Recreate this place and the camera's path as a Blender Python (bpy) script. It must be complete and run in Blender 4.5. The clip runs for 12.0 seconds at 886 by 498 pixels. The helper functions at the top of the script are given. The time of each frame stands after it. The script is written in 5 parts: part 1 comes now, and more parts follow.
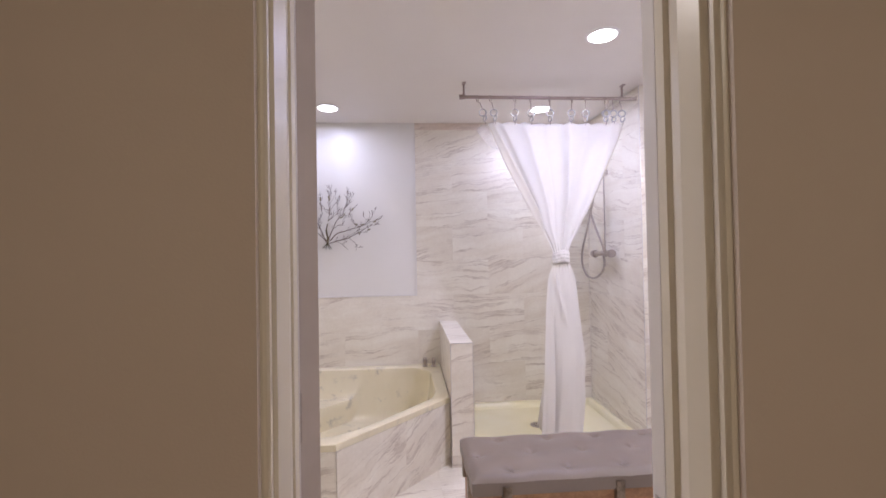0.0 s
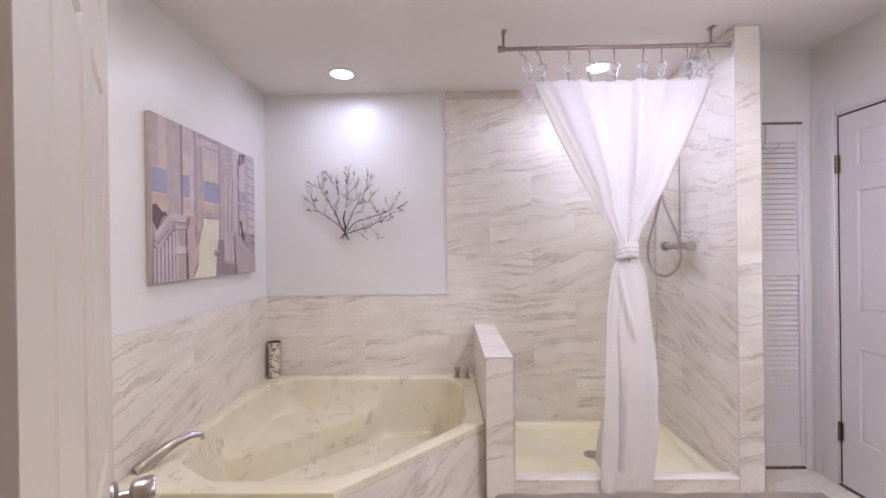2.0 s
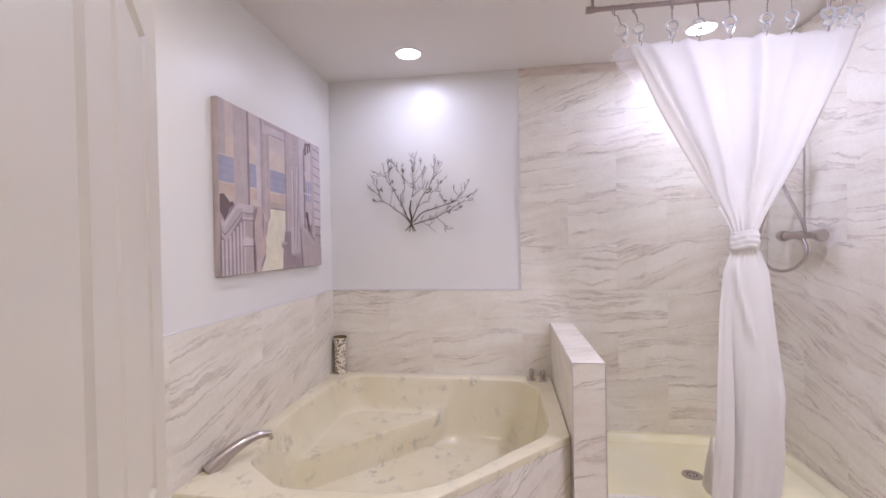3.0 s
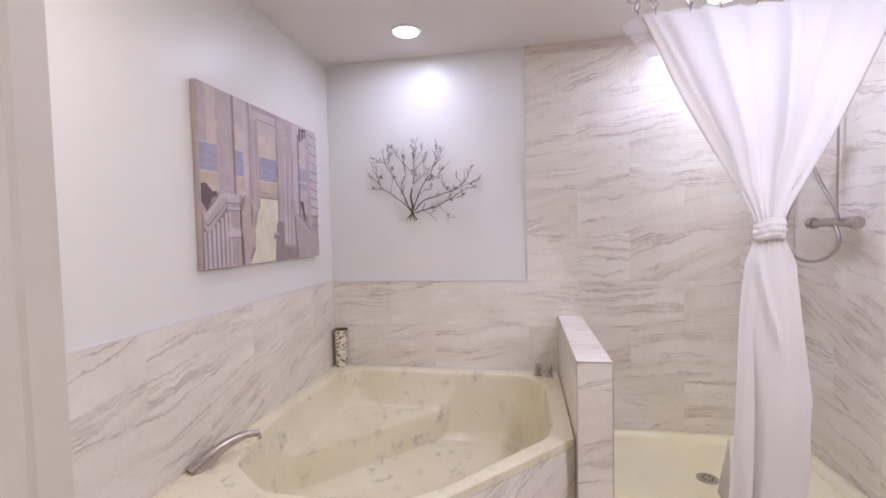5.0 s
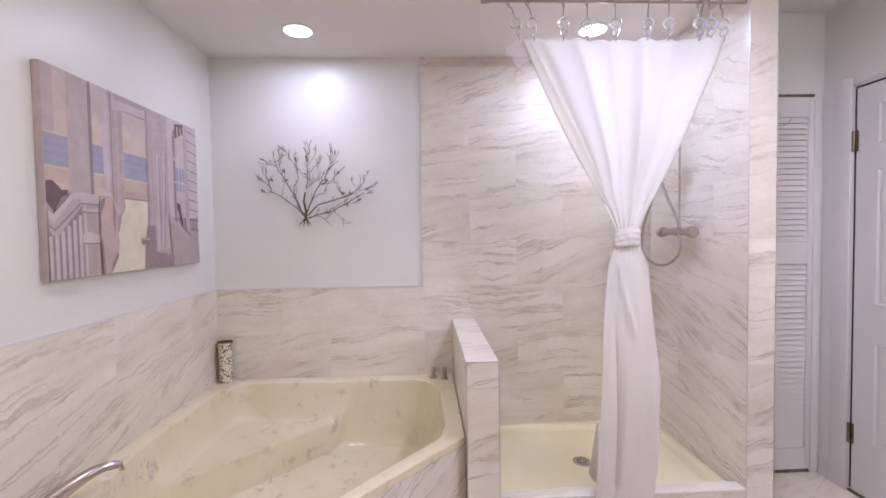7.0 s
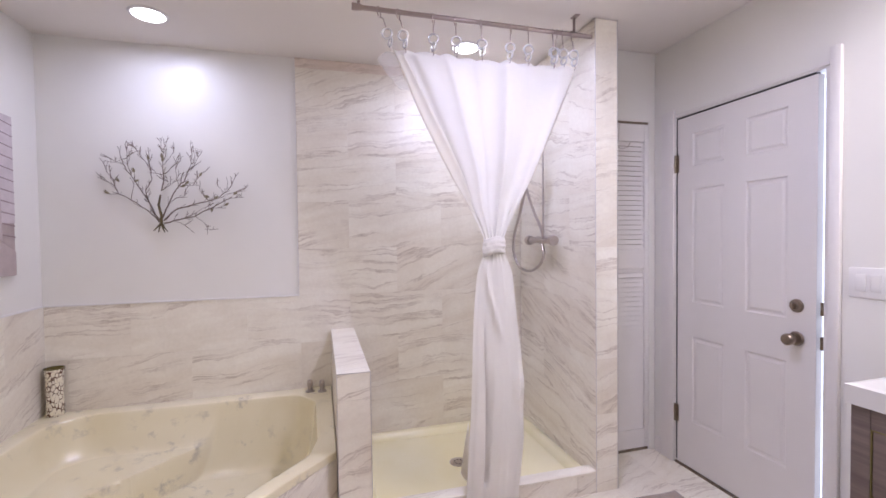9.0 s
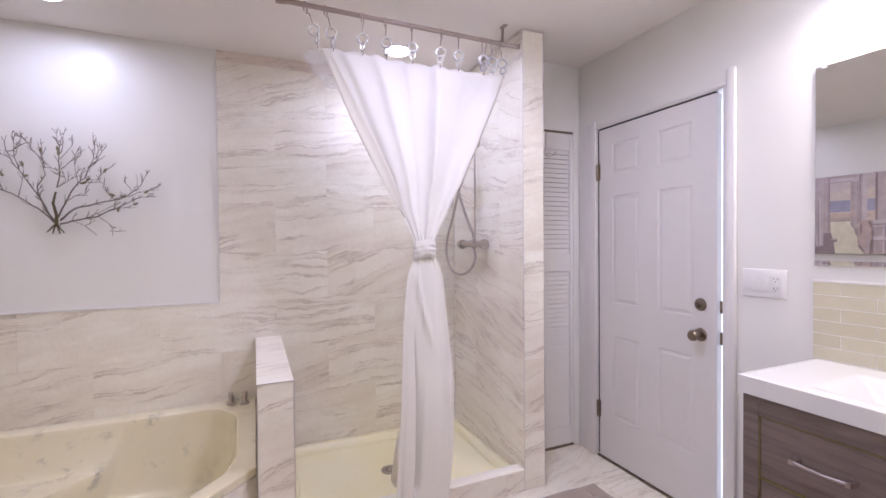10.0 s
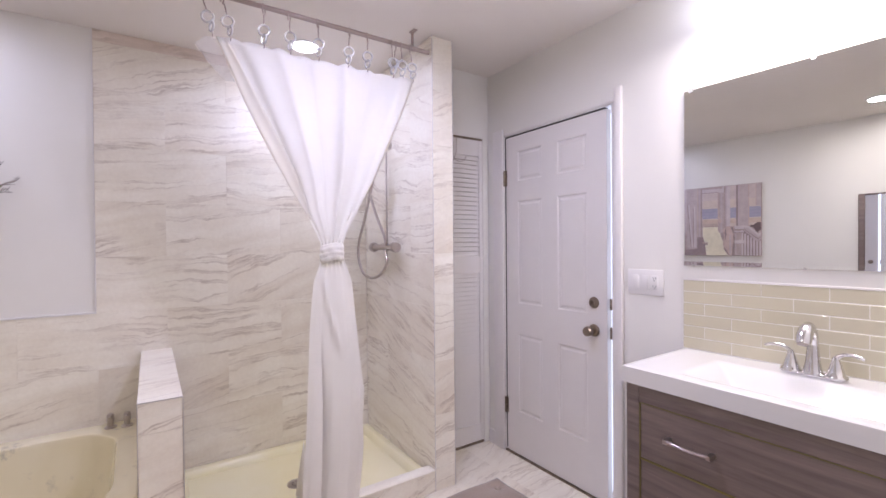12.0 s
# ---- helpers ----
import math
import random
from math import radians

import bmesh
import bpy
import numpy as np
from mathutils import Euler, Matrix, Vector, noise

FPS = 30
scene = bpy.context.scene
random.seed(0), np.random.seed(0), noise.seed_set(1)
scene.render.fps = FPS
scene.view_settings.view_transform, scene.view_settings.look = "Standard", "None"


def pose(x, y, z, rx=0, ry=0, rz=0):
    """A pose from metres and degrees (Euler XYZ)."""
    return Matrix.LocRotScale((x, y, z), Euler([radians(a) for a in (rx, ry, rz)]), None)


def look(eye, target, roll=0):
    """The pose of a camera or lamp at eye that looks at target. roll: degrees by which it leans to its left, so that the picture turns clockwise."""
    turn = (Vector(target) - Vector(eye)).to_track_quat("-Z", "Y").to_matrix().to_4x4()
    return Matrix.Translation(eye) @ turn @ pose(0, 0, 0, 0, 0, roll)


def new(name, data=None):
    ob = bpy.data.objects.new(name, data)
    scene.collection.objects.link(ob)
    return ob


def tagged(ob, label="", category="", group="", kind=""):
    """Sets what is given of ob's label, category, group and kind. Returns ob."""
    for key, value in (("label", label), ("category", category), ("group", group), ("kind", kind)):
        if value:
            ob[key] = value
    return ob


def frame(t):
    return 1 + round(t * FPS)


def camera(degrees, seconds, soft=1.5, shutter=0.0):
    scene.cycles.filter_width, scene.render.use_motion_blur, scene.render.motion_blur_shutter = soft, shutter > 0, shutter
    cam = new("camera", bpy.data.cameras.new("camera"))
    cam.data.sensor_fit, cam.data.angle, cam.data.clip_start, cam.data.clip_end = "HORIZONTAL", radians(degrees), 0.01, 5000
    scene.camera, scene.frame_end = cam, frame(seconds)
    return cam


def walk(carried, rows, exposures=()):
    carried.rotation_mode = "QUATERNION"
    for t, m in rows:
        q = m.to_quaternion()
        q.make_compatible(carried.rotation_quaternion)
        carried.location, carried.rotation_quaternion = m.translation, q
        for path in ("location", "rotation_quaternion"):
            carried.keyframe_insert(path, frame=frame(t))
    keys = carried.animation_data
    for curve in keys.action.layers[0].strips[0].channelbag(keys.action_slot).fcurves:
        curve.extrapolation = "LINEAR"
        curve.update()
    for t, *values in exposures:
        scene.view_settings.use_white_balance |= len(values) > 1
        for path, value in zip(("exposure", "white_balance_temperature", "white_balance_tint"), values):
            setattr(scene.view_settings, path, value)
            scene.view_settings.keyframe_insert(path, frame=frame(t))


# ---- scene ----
# ---- camera ----
cam = camera(90.8, 12.0, soft=1.6)
PATH = [
    (0, (0.036, 3.985, 1.326), (0.192, 5.978, 1.359), -1.0),
    (0.25, (0.041, 4.062, 1.331), (0.200, 6.047, 1.356), -1.05),
    (0.5, (0.052, 4.129, 1.334), (0.208, 6.116, 1.353), -1.1),
    (1, (0.082, 4.276, 1.328), (0.235, 6.27, 1.341), -0.9),
    (1.5, (0.122, 4.422, 1.33), (0.217, 6.42, 1.338), -0.8),
    (2, (0.112, 4.527, 1.332), (0.085, 6.526, 1.328), -0.8),
    (2.5, (0.054, 4.639, 1.323), (-0.105, 6.633, 1.305), -0.8),
    (3, (0.003, 4.737, 1.319), (-0.282, 6.717, 1.291), -1.0),
    (5, (0.076, 4.877, 1.331), (-0.285, 6.842, 1.246), -1.3),
    (5.5, (0.093, 4.877, 1.333), (-0.17, 6.858, 1.25), -1.3),
    (6, (0.1, 4.874, 1.333), (-0.049, 6.867, 1.257), -1.2),
    (6.5, (0.104, 4.872, 1.336), (0.073, 6.87, 1.262), -1.0),
    (7, (0.118, 4.861, 1.337), (0.199, 6.858, 1.266), -0.9),
    (9, (0.233, 4.848, 1.349), (0.772, 6.773, 1.297), -0.7),
    (9.5, (0.265, 4.847, 1.343), (0.928, 6.733, 1.303), -0.7),
    (10, (0.286, 4.846, 1.339), (1.08, 6.681, 1.308), -0.5),
    (10.5, (0.303, 4.843, 1.336), (1.21, 6.626, 1.311), -0.5),
    (11, (0.313, 4.835, 1.336), (1.302, 6.573, 1.311), -0.5),
    (11.5, (0.32, 4.831, 1.34), (1.38, 6.527, 1.316), -0.5),
    (12, (0.333, 4.827, 1.338), (1.447, 6.487, 1.318), -0.5),
]
walk(cam, [(t, look(eye, target, roll)) for t, eye, target, roll in PATH])

# ---- plan (metres) ----
XL, XR, YB, YF = -1.225, 2.245, 7.705, 4.70   # bathroom walls: bath side, vanity side, far, doorway
H = 2.465                                     # ceiling
WAINS = 0.997                                 # top of the tile dado
TILE_X = 0.10                                 # where the full-height tile begins on the far wall
HX0, HX1, HY, HZ = 0.287, 0.429, 6.73, 0.777  # low wall between bath and shower
CX0, CX1, CY = 1.603, 1.735, 6.81             # shower wing wall
LY = 7.12                                     # louvred closet front
DX0, DX1, DY0 = -0.145, 0.467, 4.54           # doorway
RIM = 0.42                                    # bath rim

# ---- world and lights ----
world = bpy.data.worlds.new("world")
scene.world = world
world.use_nodes = True
world.node_tree.nodes["Background"].inputs[0].default_value = (0.75, 0.8, 1.0, 1)
world.node_tree.nodes["Background"].inputs[1].default_value = 0.3
scene.view_settings.exposure = 0.20

COOL = (0.85, 0.815, 0.97)


def area(name, size, power, colour, m, spread=180, sizey=None):
    d = bpy.data.lights.new(name, "AREA")
    d.shape, d.size = ("RECTANGLE", size) if sizey else ("DISK", size)
    if sizey:
        d.size_y = sizey
    d.energy, d.color, d.spread = power, colour, radians(spread)
    ob = new(name, d)
    ob.matrix_world = m
    return ob


DOWN = [(-0.56, 7.33), (1.075, 7.31), (1.06, 6.17), (-0.6, 5.5)]
BLUER, BLUISH, MIXED = (0.66, 0.68, 1.0), (0.64, 0.645, 1.0), (0.96, 0.88, 0.88)
for (x, y), power, spread, tone in zip(DOWN, (4.5, 6.8, 13.0, 9.4), (176, 176, 172, 175), (BLUER, BLUER, BLUISH, MIXED)):
    area("downlight_lamp", 0.13, power, tone, pose(x, y, H - 0.012), spread)
area("vanity_lamp", 0.62, 10.5, (0.97, 0.88, 0.88), pose(2.13, 5.33, 2.225, 0, 0, 90), 180, 0.12)
area("hall_lamp", 0.25, 10.4, (1.0, 0.91, 0.80), pose(0.3, 2.6, 2.43), 180)

# ---- mesh helpers ----
ORIGIN = {}


def box(bm, x0, x1, y0, y1, z0, z1):
    vs = [bm.verts.new((x, y, z)) for z in (z0, z1) for y in (y0, y1) for x in (x0, x1)]
    for f in ((0, 2, 3, 1), (4, 5, 7, 6), (0, 1, 5, 4), (2, 6, 7, 3), (0, 4, 6, 2), (1, 3, 7, 5)):
        bm.faces.new([vs[i] for i in f])
    return vs


def boxed(x0, x1, y0, y1, z0, z1, bevel=0.0, seg=2):
    bm = bmesh.new()
    box(bm, x0, x1, y0, y1, z0, z1)
    if bevel:
        bmesh.ops.bevel(bm, geom=bm.edges[:], offset=bevel, segments=seg, profile=0.5, affect="EDGES")
    return bm


def tube(bm, pts, r, seg=10, closed=False):
    """A round bar through pts; r is one radius or one for each point."""
    pts = [Vector(p) for p in pts]
    n = len(pts)
    rs = r if isinstance(r, (list, tuple)) else [r] * n
    rings, side = [], None
    for i, p in enumerate(pts):
        a = pts[(i - 1) % n] if (i or closed) else p
        b = pts[(i + 1) % n] if (i < n - 1 or closed) else p
        d = (b - a).normalized()
        if side is None:
            side = d.orthogonal().normalized()
        side = (side - d * side.dot(d)).normalized()
        up = d.cross(side)
        rings.append([bm.verts.new(p + rs[i] * (math.cos(k * math.tau / seg) * side + math.sin(k * math.tau / seg) * up)) for k in range(seg)])
    for i in range(n if closed else n - 1):
        a, b = rings[i], rings[(i + 1) % n]
        for k in range(seg):
            bm.faces.new((a[k], a[(k + 1) % seg], b[(k + 1) % seg], b[k]))
    if not closed:
        bm.faces.new(rings[0][::-1])
        bm.faces.new(rings[-1])


def lathe(bm, profile, m, seg=24):
    """Profile of (radius, height) turned round the z axis of m."""
    rings = [[bm.verts.new(m @ Vector((r * math.cos(k * math.tau / seg), r * math.sin(k * math.tau / seg), h))) for k in range(seg)] for r, h in profile]
    for a, b in zip(rings, rings[1:]):
        for k in range(seg):
            bm.faces.new((a[k], a[(k + 1) % seg], b[(k + 1) % seg], b[k]))
    bm.faces.new(rings[0][::-1])
    bm.faces.new(rings[-1])


def prism(bm, outline, z0, z1):
    lo = [bm.verts.new((x, y, z0)) for x, y in outline]
    hi = [bm.verts.new((x, y, z1)) for x, y in outline]
    n = len(outline)
    bm.faces.new(lo[::-1])
    bm.faces.new(hi)
    for i in range(n):
        bm.faces.new((lo[i], lo[(i + 1) % n], hi[(i + 1) % n], hi[i]))


def finish(name, bm, mat, smooth=True, angle=38):
    bmesh.ops.recalc_face_normals(bm, faces=bm.faces[:])
    if smooth:
        for f in bm.faces:
            f.smooth = True
        for e in bm.edges:
            if len(e.link_faces) == 2 and e.calc_face_angle(0) > radians(angle):
                e.smooth = False
    me = bpy.data.meshes.new(name)
    bm.to_mesh(me)
    bm.free()
    if mat:
        me.materials.append(mat)
    return me


def thing(name, at, label, category, group=""):
    ob = new(name)
    ob.location = at
    ORIGIN[ob.name] = Vector(at)
    ob.empty_display_size = 0.1
    return tagged(ob, label, category, group)


def part(name, bm, mat, parent, label="", smooth=True):
    """bm, in world coordinates, becomes one mesh under parent."""
    at = ORIGIN[parent.name]
    bmesh.ops.translate(bm, verts=bm.verts[:], vec=-at)
    ob = new(name, finish(name, bm, mat, smooth))
    ob.parent = parent
    ORIGIN[ob.name] = at
    return tagged(ob, label)


def solid(name, bm, mat, label, category="", kind="", at=(0, 0, 0), smooth=True):
    bmesh.ops.translate(bm, verts=bm.verts[:], vec=-Vector(at))
    ob = new(name, finish(name, bm, mat, smooth))
    ob.location = at
    ORIGIN[ob.name] = Vector(at)
    return tagged(ob, label, category, "", kind)


# ---- materials ----
def material(name, base=(0.8, 0.8, 0.8), rough=0.5, metal=0.0, **more):
    m = bpy.data.materials.new(name)
    m.use_nodes = True
    b = m.node_tree.nodes["Principled BSDF"]
    b.inputs["Base Color"].default_value = (*base, 1)
    b.inputs["Roughness"].default_value = rough
    b.inputs["Metallic"].default_value = metal
    for k, v in more.items():
        b.inputs[k.replace("_", " ")].default_value = v
    return m


def node(m, kind, **values):
    n = m.node_tree.nodes.new(kind)
    for k, v in values.items():
        if k.startswith("i_"):
            k = k[2:].replace("_", " ")
            n.inputs[int(k) if k.isdigit() else k].default_value = v
        else:
            setattr(n, k, v)
    return n


def link(m, a, b):
    m.node_tree.links.new(a, b)


def ramp(m, source, stops):
    r = node(m, "ShaderNodeValToRGB")
    e = r.color_ramp.elements
    while len(e) < len(stops):
        e.new(0.5)
    for i, (p, c) in enumerate(stops):
        e[i].position, e[i].color = p, (*c, 1) if len(c) == 3 else c
    link(m, source, r.inputs[0])
    return r.outputs[0]


def mottled(name, a, b, rough, scale=3.0, bump=0.0, bump_scale=200.0, metal=0.0, spread=(0.35, 0.65), **more):
    """Two close tones in soft patches, with fine relief."""
    m = material(name, a, rough, metal, **more)
    bs = m.node_tree.nodes["Principled BSDF"]
    co = node(m, "ShaderNodeTexCoord")
    n = node(m, "ShaderNodeTexNoise", i_Scale=scale, i_Detail=5.0, i_Roughness=0.6)
    link(m, co.outputs["Object"], n.inputs["Vector"])
    link(m, ramp(m, n.outputs[0], [(spread[0], a), (spread[1], b)]), bs.inputs["Base Color"])
    if bump:
        f = node(m, "ShaderNodeTexNoise", i_Scale=bump_scale, i_Detail=3.0)
        link(m, co.outputs["Object"], f.inputs["Vector"])
        bp = node(m, "ShaderNodeBump", i_Strength=bump, i_Distance=0.002)
        link(m, f.outputs[0], bp.inputs["Height"])
        link(m, bp.outputs[0], bs.inputs["Normal"])
    return m


def marble_tile(name, flat=False, tint=(1, 1, 1)):
    """Pale porcelain with drawn-out grey-brown veins, each tile cut from another place of the slab."""
    m = material(name, (0.6, 0.6, 0.6), 0.28)
    bs = m.node_tree.nodes["Principled BSDF"]
    geo = node(m, "ShaderNodeNewGeometry")
    sep = node(m, "ShaderNodeSeparateXYZ")
    link(m, geo.outputs["Position"], sep.inputs[0])
    com = node(m, "ShaderNodeCombineXYZ")
    if flat:
        link(m, sep.outputs[0], com.inputs[0])
        link(m, sep.outputs[1], com.inputs[1])
    else:
        add = node(m, "ShaderNodeMath", operation="ADD")
        link(m, sep.outputs[0], add.inputs[0])
        link(m, sep.outputs[1], add.inputs[1])
        link(m, add.outputs[0], com.inputs[0])
        link(m, sep.outputs[2], com.inputs[1])
    info = node(m, "ShaderNodeObjectInfo")
    ang = node(m, "ShaderNodeMapRange", i_3=-0.48, i_4=0.0)
    link(m, info.outputs["Random"], ang.inputs[0])
    off = node(m, "ShaderNodeMath", operation="MULTIPLY", i_1=37.0)
    link(m, info.outputs["Random"], off.inputs[0])
    rot = node(m, "ShaderNodeVectorRotate", rotation_type="Z_AXIS")
    link(m, com.outputs[0], rot.inputs["Vector"])
    link(m, ang.outputs[0], rot.inputs["Angle"])
    shift = node(m, "ShaderNodeVectorMath", operation="ADD")
    link(m, rot.outputs[0], shift.inputs[0])
    link(m, off.outputs[0], shift.inputs[1])
    warp = node(m, "ShaderNodeTexNoise", i_Scale=3.2, i_Detail=6.0, i_Roughness=0.62)
    link(m, shift.outputs[0], warp.inputs["Vector"])
    wm = node(m, "ShaderNodeVectorMath", operation="MULTIPLY_ADD")
    wm.inputs[1].default_value = (0.24, 0.13, 0.0)
    link(m, warp.outputs["Color"], wm.inputs[0])
    link(m, shift.outputs[0], wm.inputs[2])
    st = node(m, "ShaderNodeMapping")
    st.inputs["Scale"].default_value = (0.55, 7.0, 1.0)
    link(m, wm.outputs[0], st.inputs["Vector"])
    broad = node(m, "ShaderNodeTexNoise", i_Scale=1.7, i_Detail=7.0, i_Roughness=0.62)
    link(m, st.outputs[0], broad.inputs["Vector"])
    fine = node(m, "ShaderNodeTexNoise", i_Scale=1.25, i_Detail=8.0, i_Roughness=0.62)
    st2 = node(m, "ShaderNodeMapping")
    st2.inputs["Location"].default_value = (5.2, 1.3, 2.0)
    st2.inputs["Scale"].default_value = (0.36, 7.0, 1.0)
    link(m, wm.outputs[0], st2.inputs["Vector"])
    link(m, st2.outputs[0], fine.inputs["Vector"])
    body = ramp(m, broad.outputs[0], [(0.25, tuple(c * t for c, t in zip((0.67, 0.61, 0.525), tint))), (0.385, tuple(c * t for c, t in zip((0.785, 0.735, 0.645), tint))), (0.62, tuple(c * t for c, t in zip((0.84, 0.805, 0.725), tint)))])
    # broad beige and grey clouds, a faint grain, and a little tone from tile to tile
    cloud = node(m, "ShaderNodeTexNoise", i_Scale=2.6, i_Detail=4.0, i_Roughness=0.6)
    link(m, wm.outputs[0], cloud.inputs["Vector"])
    grain = node(m, "ShaderNodeTexNoise", i_Scale=55.0, i_Detail=4.0, i_Roughness=0.7)
    link(m, geo.outputs["Position"], grain.inputs["Vector"])
    for source, stops in ((cloud.outputs[0], [(0.34, (0.95, 0.93, 0.90)), (0.62, (1.04, 1.04, 1.03))]), (grain.outputs[0], [(0.35, (0.965, 0.96, 0.955)), (0.65, (1.02, 1.02, 1.02))]),
                          (info.outputs["Random"], [(0.0, (0.965, 0.955, 0.945)), (1.0, (1.015, 1.02, 1.025))])):
        by = node(m, "ShaderNodeMix", data_type="RGBA", blend_type="MULTIPLY")
        by.inputs["Factor"].default_value = 1.0
        link(m, body, by.inputs["A"])
        link(m, ramp(m, source, stops), by.inputs["B"])
        body = by.outputs["Result"]
    # thin veins: where the fine noise crosses its middle
    d = node(m, "ShaderNodeMath", operation="SUBTRACT", i_1=0.5)
    link(m, fine.outputs[0], d.inputs[0])
    ab = node(m, "ShaderNodeMath", operation="ABSOLUTE")
    link(m, d.outputs[0], ab.inputs[0])
    vein = ramp(m, ab.outputs[0], [(0.0, (0.72, 0.72, 0.72)), (0.006, (0.36, 0.36, 0.36)), (0.030, (0, 0, 0))])
    gate = ramp(m, warp.outputs[0], [(0.40, (0.08, 0.08, 0.08)), (0.56, (1, 1, 1))])
    vm = node(m, "ShaderNodeMath", operation="MULTIPLY")
    link(m, vein, vm.inputs[0])
    link(m, gate, vm.inputs[1])
    mix = node(m, "ShaderNodeMix", data_type="RGBA")
    link(m, vm.outputs[0], mix.inputs["Factor"])
    link(m, body, mix.inputs["A"])
    mix.inputs["B"].default_value = (0.385, 0.30, 0.235, 1)
    link(m, mix.outputs["Result"], bs.inputs["Base Color"])
    bp = node(m, "ShaderNodeBump", i_Strength=0.12, i_Distance=0.002)
    link(m, broad.outputs[0], bp.inputs["Height"])
    link(m, bp.outputs[0], bs.inputs["Normal"])
    return m


def wood(name, dark, light, rough=0.45):
    m = material(name, light, rough)
    bs = m.node_tree.nodes["Principled BSDF"]
    co = node(m, "ShaderNodeTexCoord")
    mp = node(m, "ShaderNodeMapping")
    mp.inputs["Scale"].default_value = (22.0, 1.6, 26.0)
    link(m, co.outputs["Object"], mp.inputs["Vector"])
    n = node(m, "ShaderNodeTexNoise", i_Scale=1.6, i_Detail=6.0, i_Roughness=0.65, i_Distortion=0.6)
    link(m, mp.outputs[0], n.inputs["Vector"])
    link(m, ramp(m, n.outputs[0], [(0.3, dark), (0.7, light)]), bs.inputs["Base Color"])
    bp = node(m, "ShaderNodeBump", i_Strength=0.15, i_Distance=0.001)
    link(m, n.outputs[0], bp.inputs["Height"])
    link(m, bp.outputs[0], bs.inputs["Normal"])
    return m


def glow(name, colour, strength):
    m = bpy.data.materials.new(name)
    m.use_nodes = True
    t = m.node_tree
    t.nodes.remove(t.nodes["Principled BSDF"])
    e = node(m, "ShaderNodeEmission")
    e.inputs[0].default_value, e.inputs[1].default_value = (*colour, 1), strength
    link(m, e.outputs[0], t.nodes["Material Output"].inputs[0])
    return m


PAINT = mottled("wall_paint", (0.775, 0.755, 0.715), (0.795, 0.775, 0.735), 0.36, 2.0, 0.10, 260)
CEIL = mottled("ceiling_paint", (0.79, 0.745, 0.70), (0.81, 0.765, 0.72), 0.75, 1.5, 0.15, 300)
HALL = mottled("hall_paint", (0.62, 0.54, 0.455), (0.65, 0.57, 0.485), 0.7, 2.0, 0.1, 260)
TRIM = mottled("trim_paint", (0.76, 0.73, 0.71), (0.78, 0.75, 0.73), 0.35, 4.0, 0.05, 120)
CREAM = mottled("cream_trim_paint", (0.735, 0.68, 0.555), (0.76, 0.705, 0.58), 0.32, 4.0, 0.05, 120)
TILE = marble_tile("veined_wall_tile")
FLOOR_TILE = marble_tile("veined_floor_tile", True)
STRIP_TILE = marble_tile("veined_strip_tile", False, (0.93, 0.86, 0.86))
GROUT = mottled("grout", (0.74, 0.70, 0.62), (0.78, 0.74, 0.66), 0.9, 30.0)
EDGE = material("tile_edge_trim", (0.62, 0.60, 0.60), 0.3, 0.6)
CHROME = material("chrome", (0.72, 0.71, 0.73), 0.10, 1.0)
BRUSHED = mottled("brushed_nickel", (0.50, 0.45, 0.43), (0.56, 0.51, 0.49), 0.28, 40.0, metal=1.0)
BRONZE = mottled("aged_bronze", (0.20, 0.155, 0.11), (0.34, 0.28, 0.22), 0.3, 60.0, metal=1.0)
DARKWIRE = mottled("dark_wire", (0.14, 0.105, 0.085), (0.25, 0.205, 0.17), 0.45, 30.0, metal=0.7)
ACRYLIC = material("clear_acrylic", (0.97, 0.97, 0.98), 0.08, 0.0, Transmission_Weight=0.6, IOR=1.35)
MIRROR = material("mirror_glass", (0.86, 0.87, 0.87), 0.0, 1.0)
COUNTER = material("white_cultured_counter", (0.73, 0.715, 0.70), 0.16)
CABINET = wood("grey_brown_wood", (0.125, 0.092, 0.082), (0.235, 0.18, 0.162))
GOLD = material("dark_gold_line", (0.24, 0.20, 0.07), 0.4, 0.3)
VINYL = mottled("grey_vinyl", (0.225, 0.180, 0.150), (0.255, 0.205, 0.175), 0.40, 6.0, 0.3, 420)
OAK = wood("tan_wood", (0.30, 0.15, 0.07), (0.52, 0.30, 0.16))
# trim tone greyed in the colour for an edge that gets little light
EDGE_SHADED = mottled("shaded_door_edge", (0.61, 0.55, 0.54), (0.65, 0.59, 0.58), 0.5, 8.0)
SWITCH = material("white_plastic", (0.76, 0.74, 0.73), 0.3)
SLOT = material("dark_slot", (0.03, 0.03, 0.03), 0.6)
LAMP = glow("lamp_glow", (0.92, 0.90, 1.0), 9.0)
SHADE = glow("lit_shade_glow", (0.78, 0.79, 1.0), 13.0)
KNOB = material("aged_nickel", (0.29, 0.235, 0.195), 0.28, 1.0)
DAY = glow("daylight_seen_through_gap", (0.66, 0.74, 1.0), 2.6)

# ---- large structure ----
# the wall behind the vanity runs a little out of square
SPLAY = Matrix.Translation((XR, 6.08, 0)) @ Matrix.Rotation(radians(2.7), 4, "Z") @ Matrix.Translation((-XR, -6.08, 0))


def splayed(t):
    """Turns a finished thing with the wall it hangs on."""
    t.matrix_basis = SPLAY @ Matrix.Translation(ORIGIN[t.name])


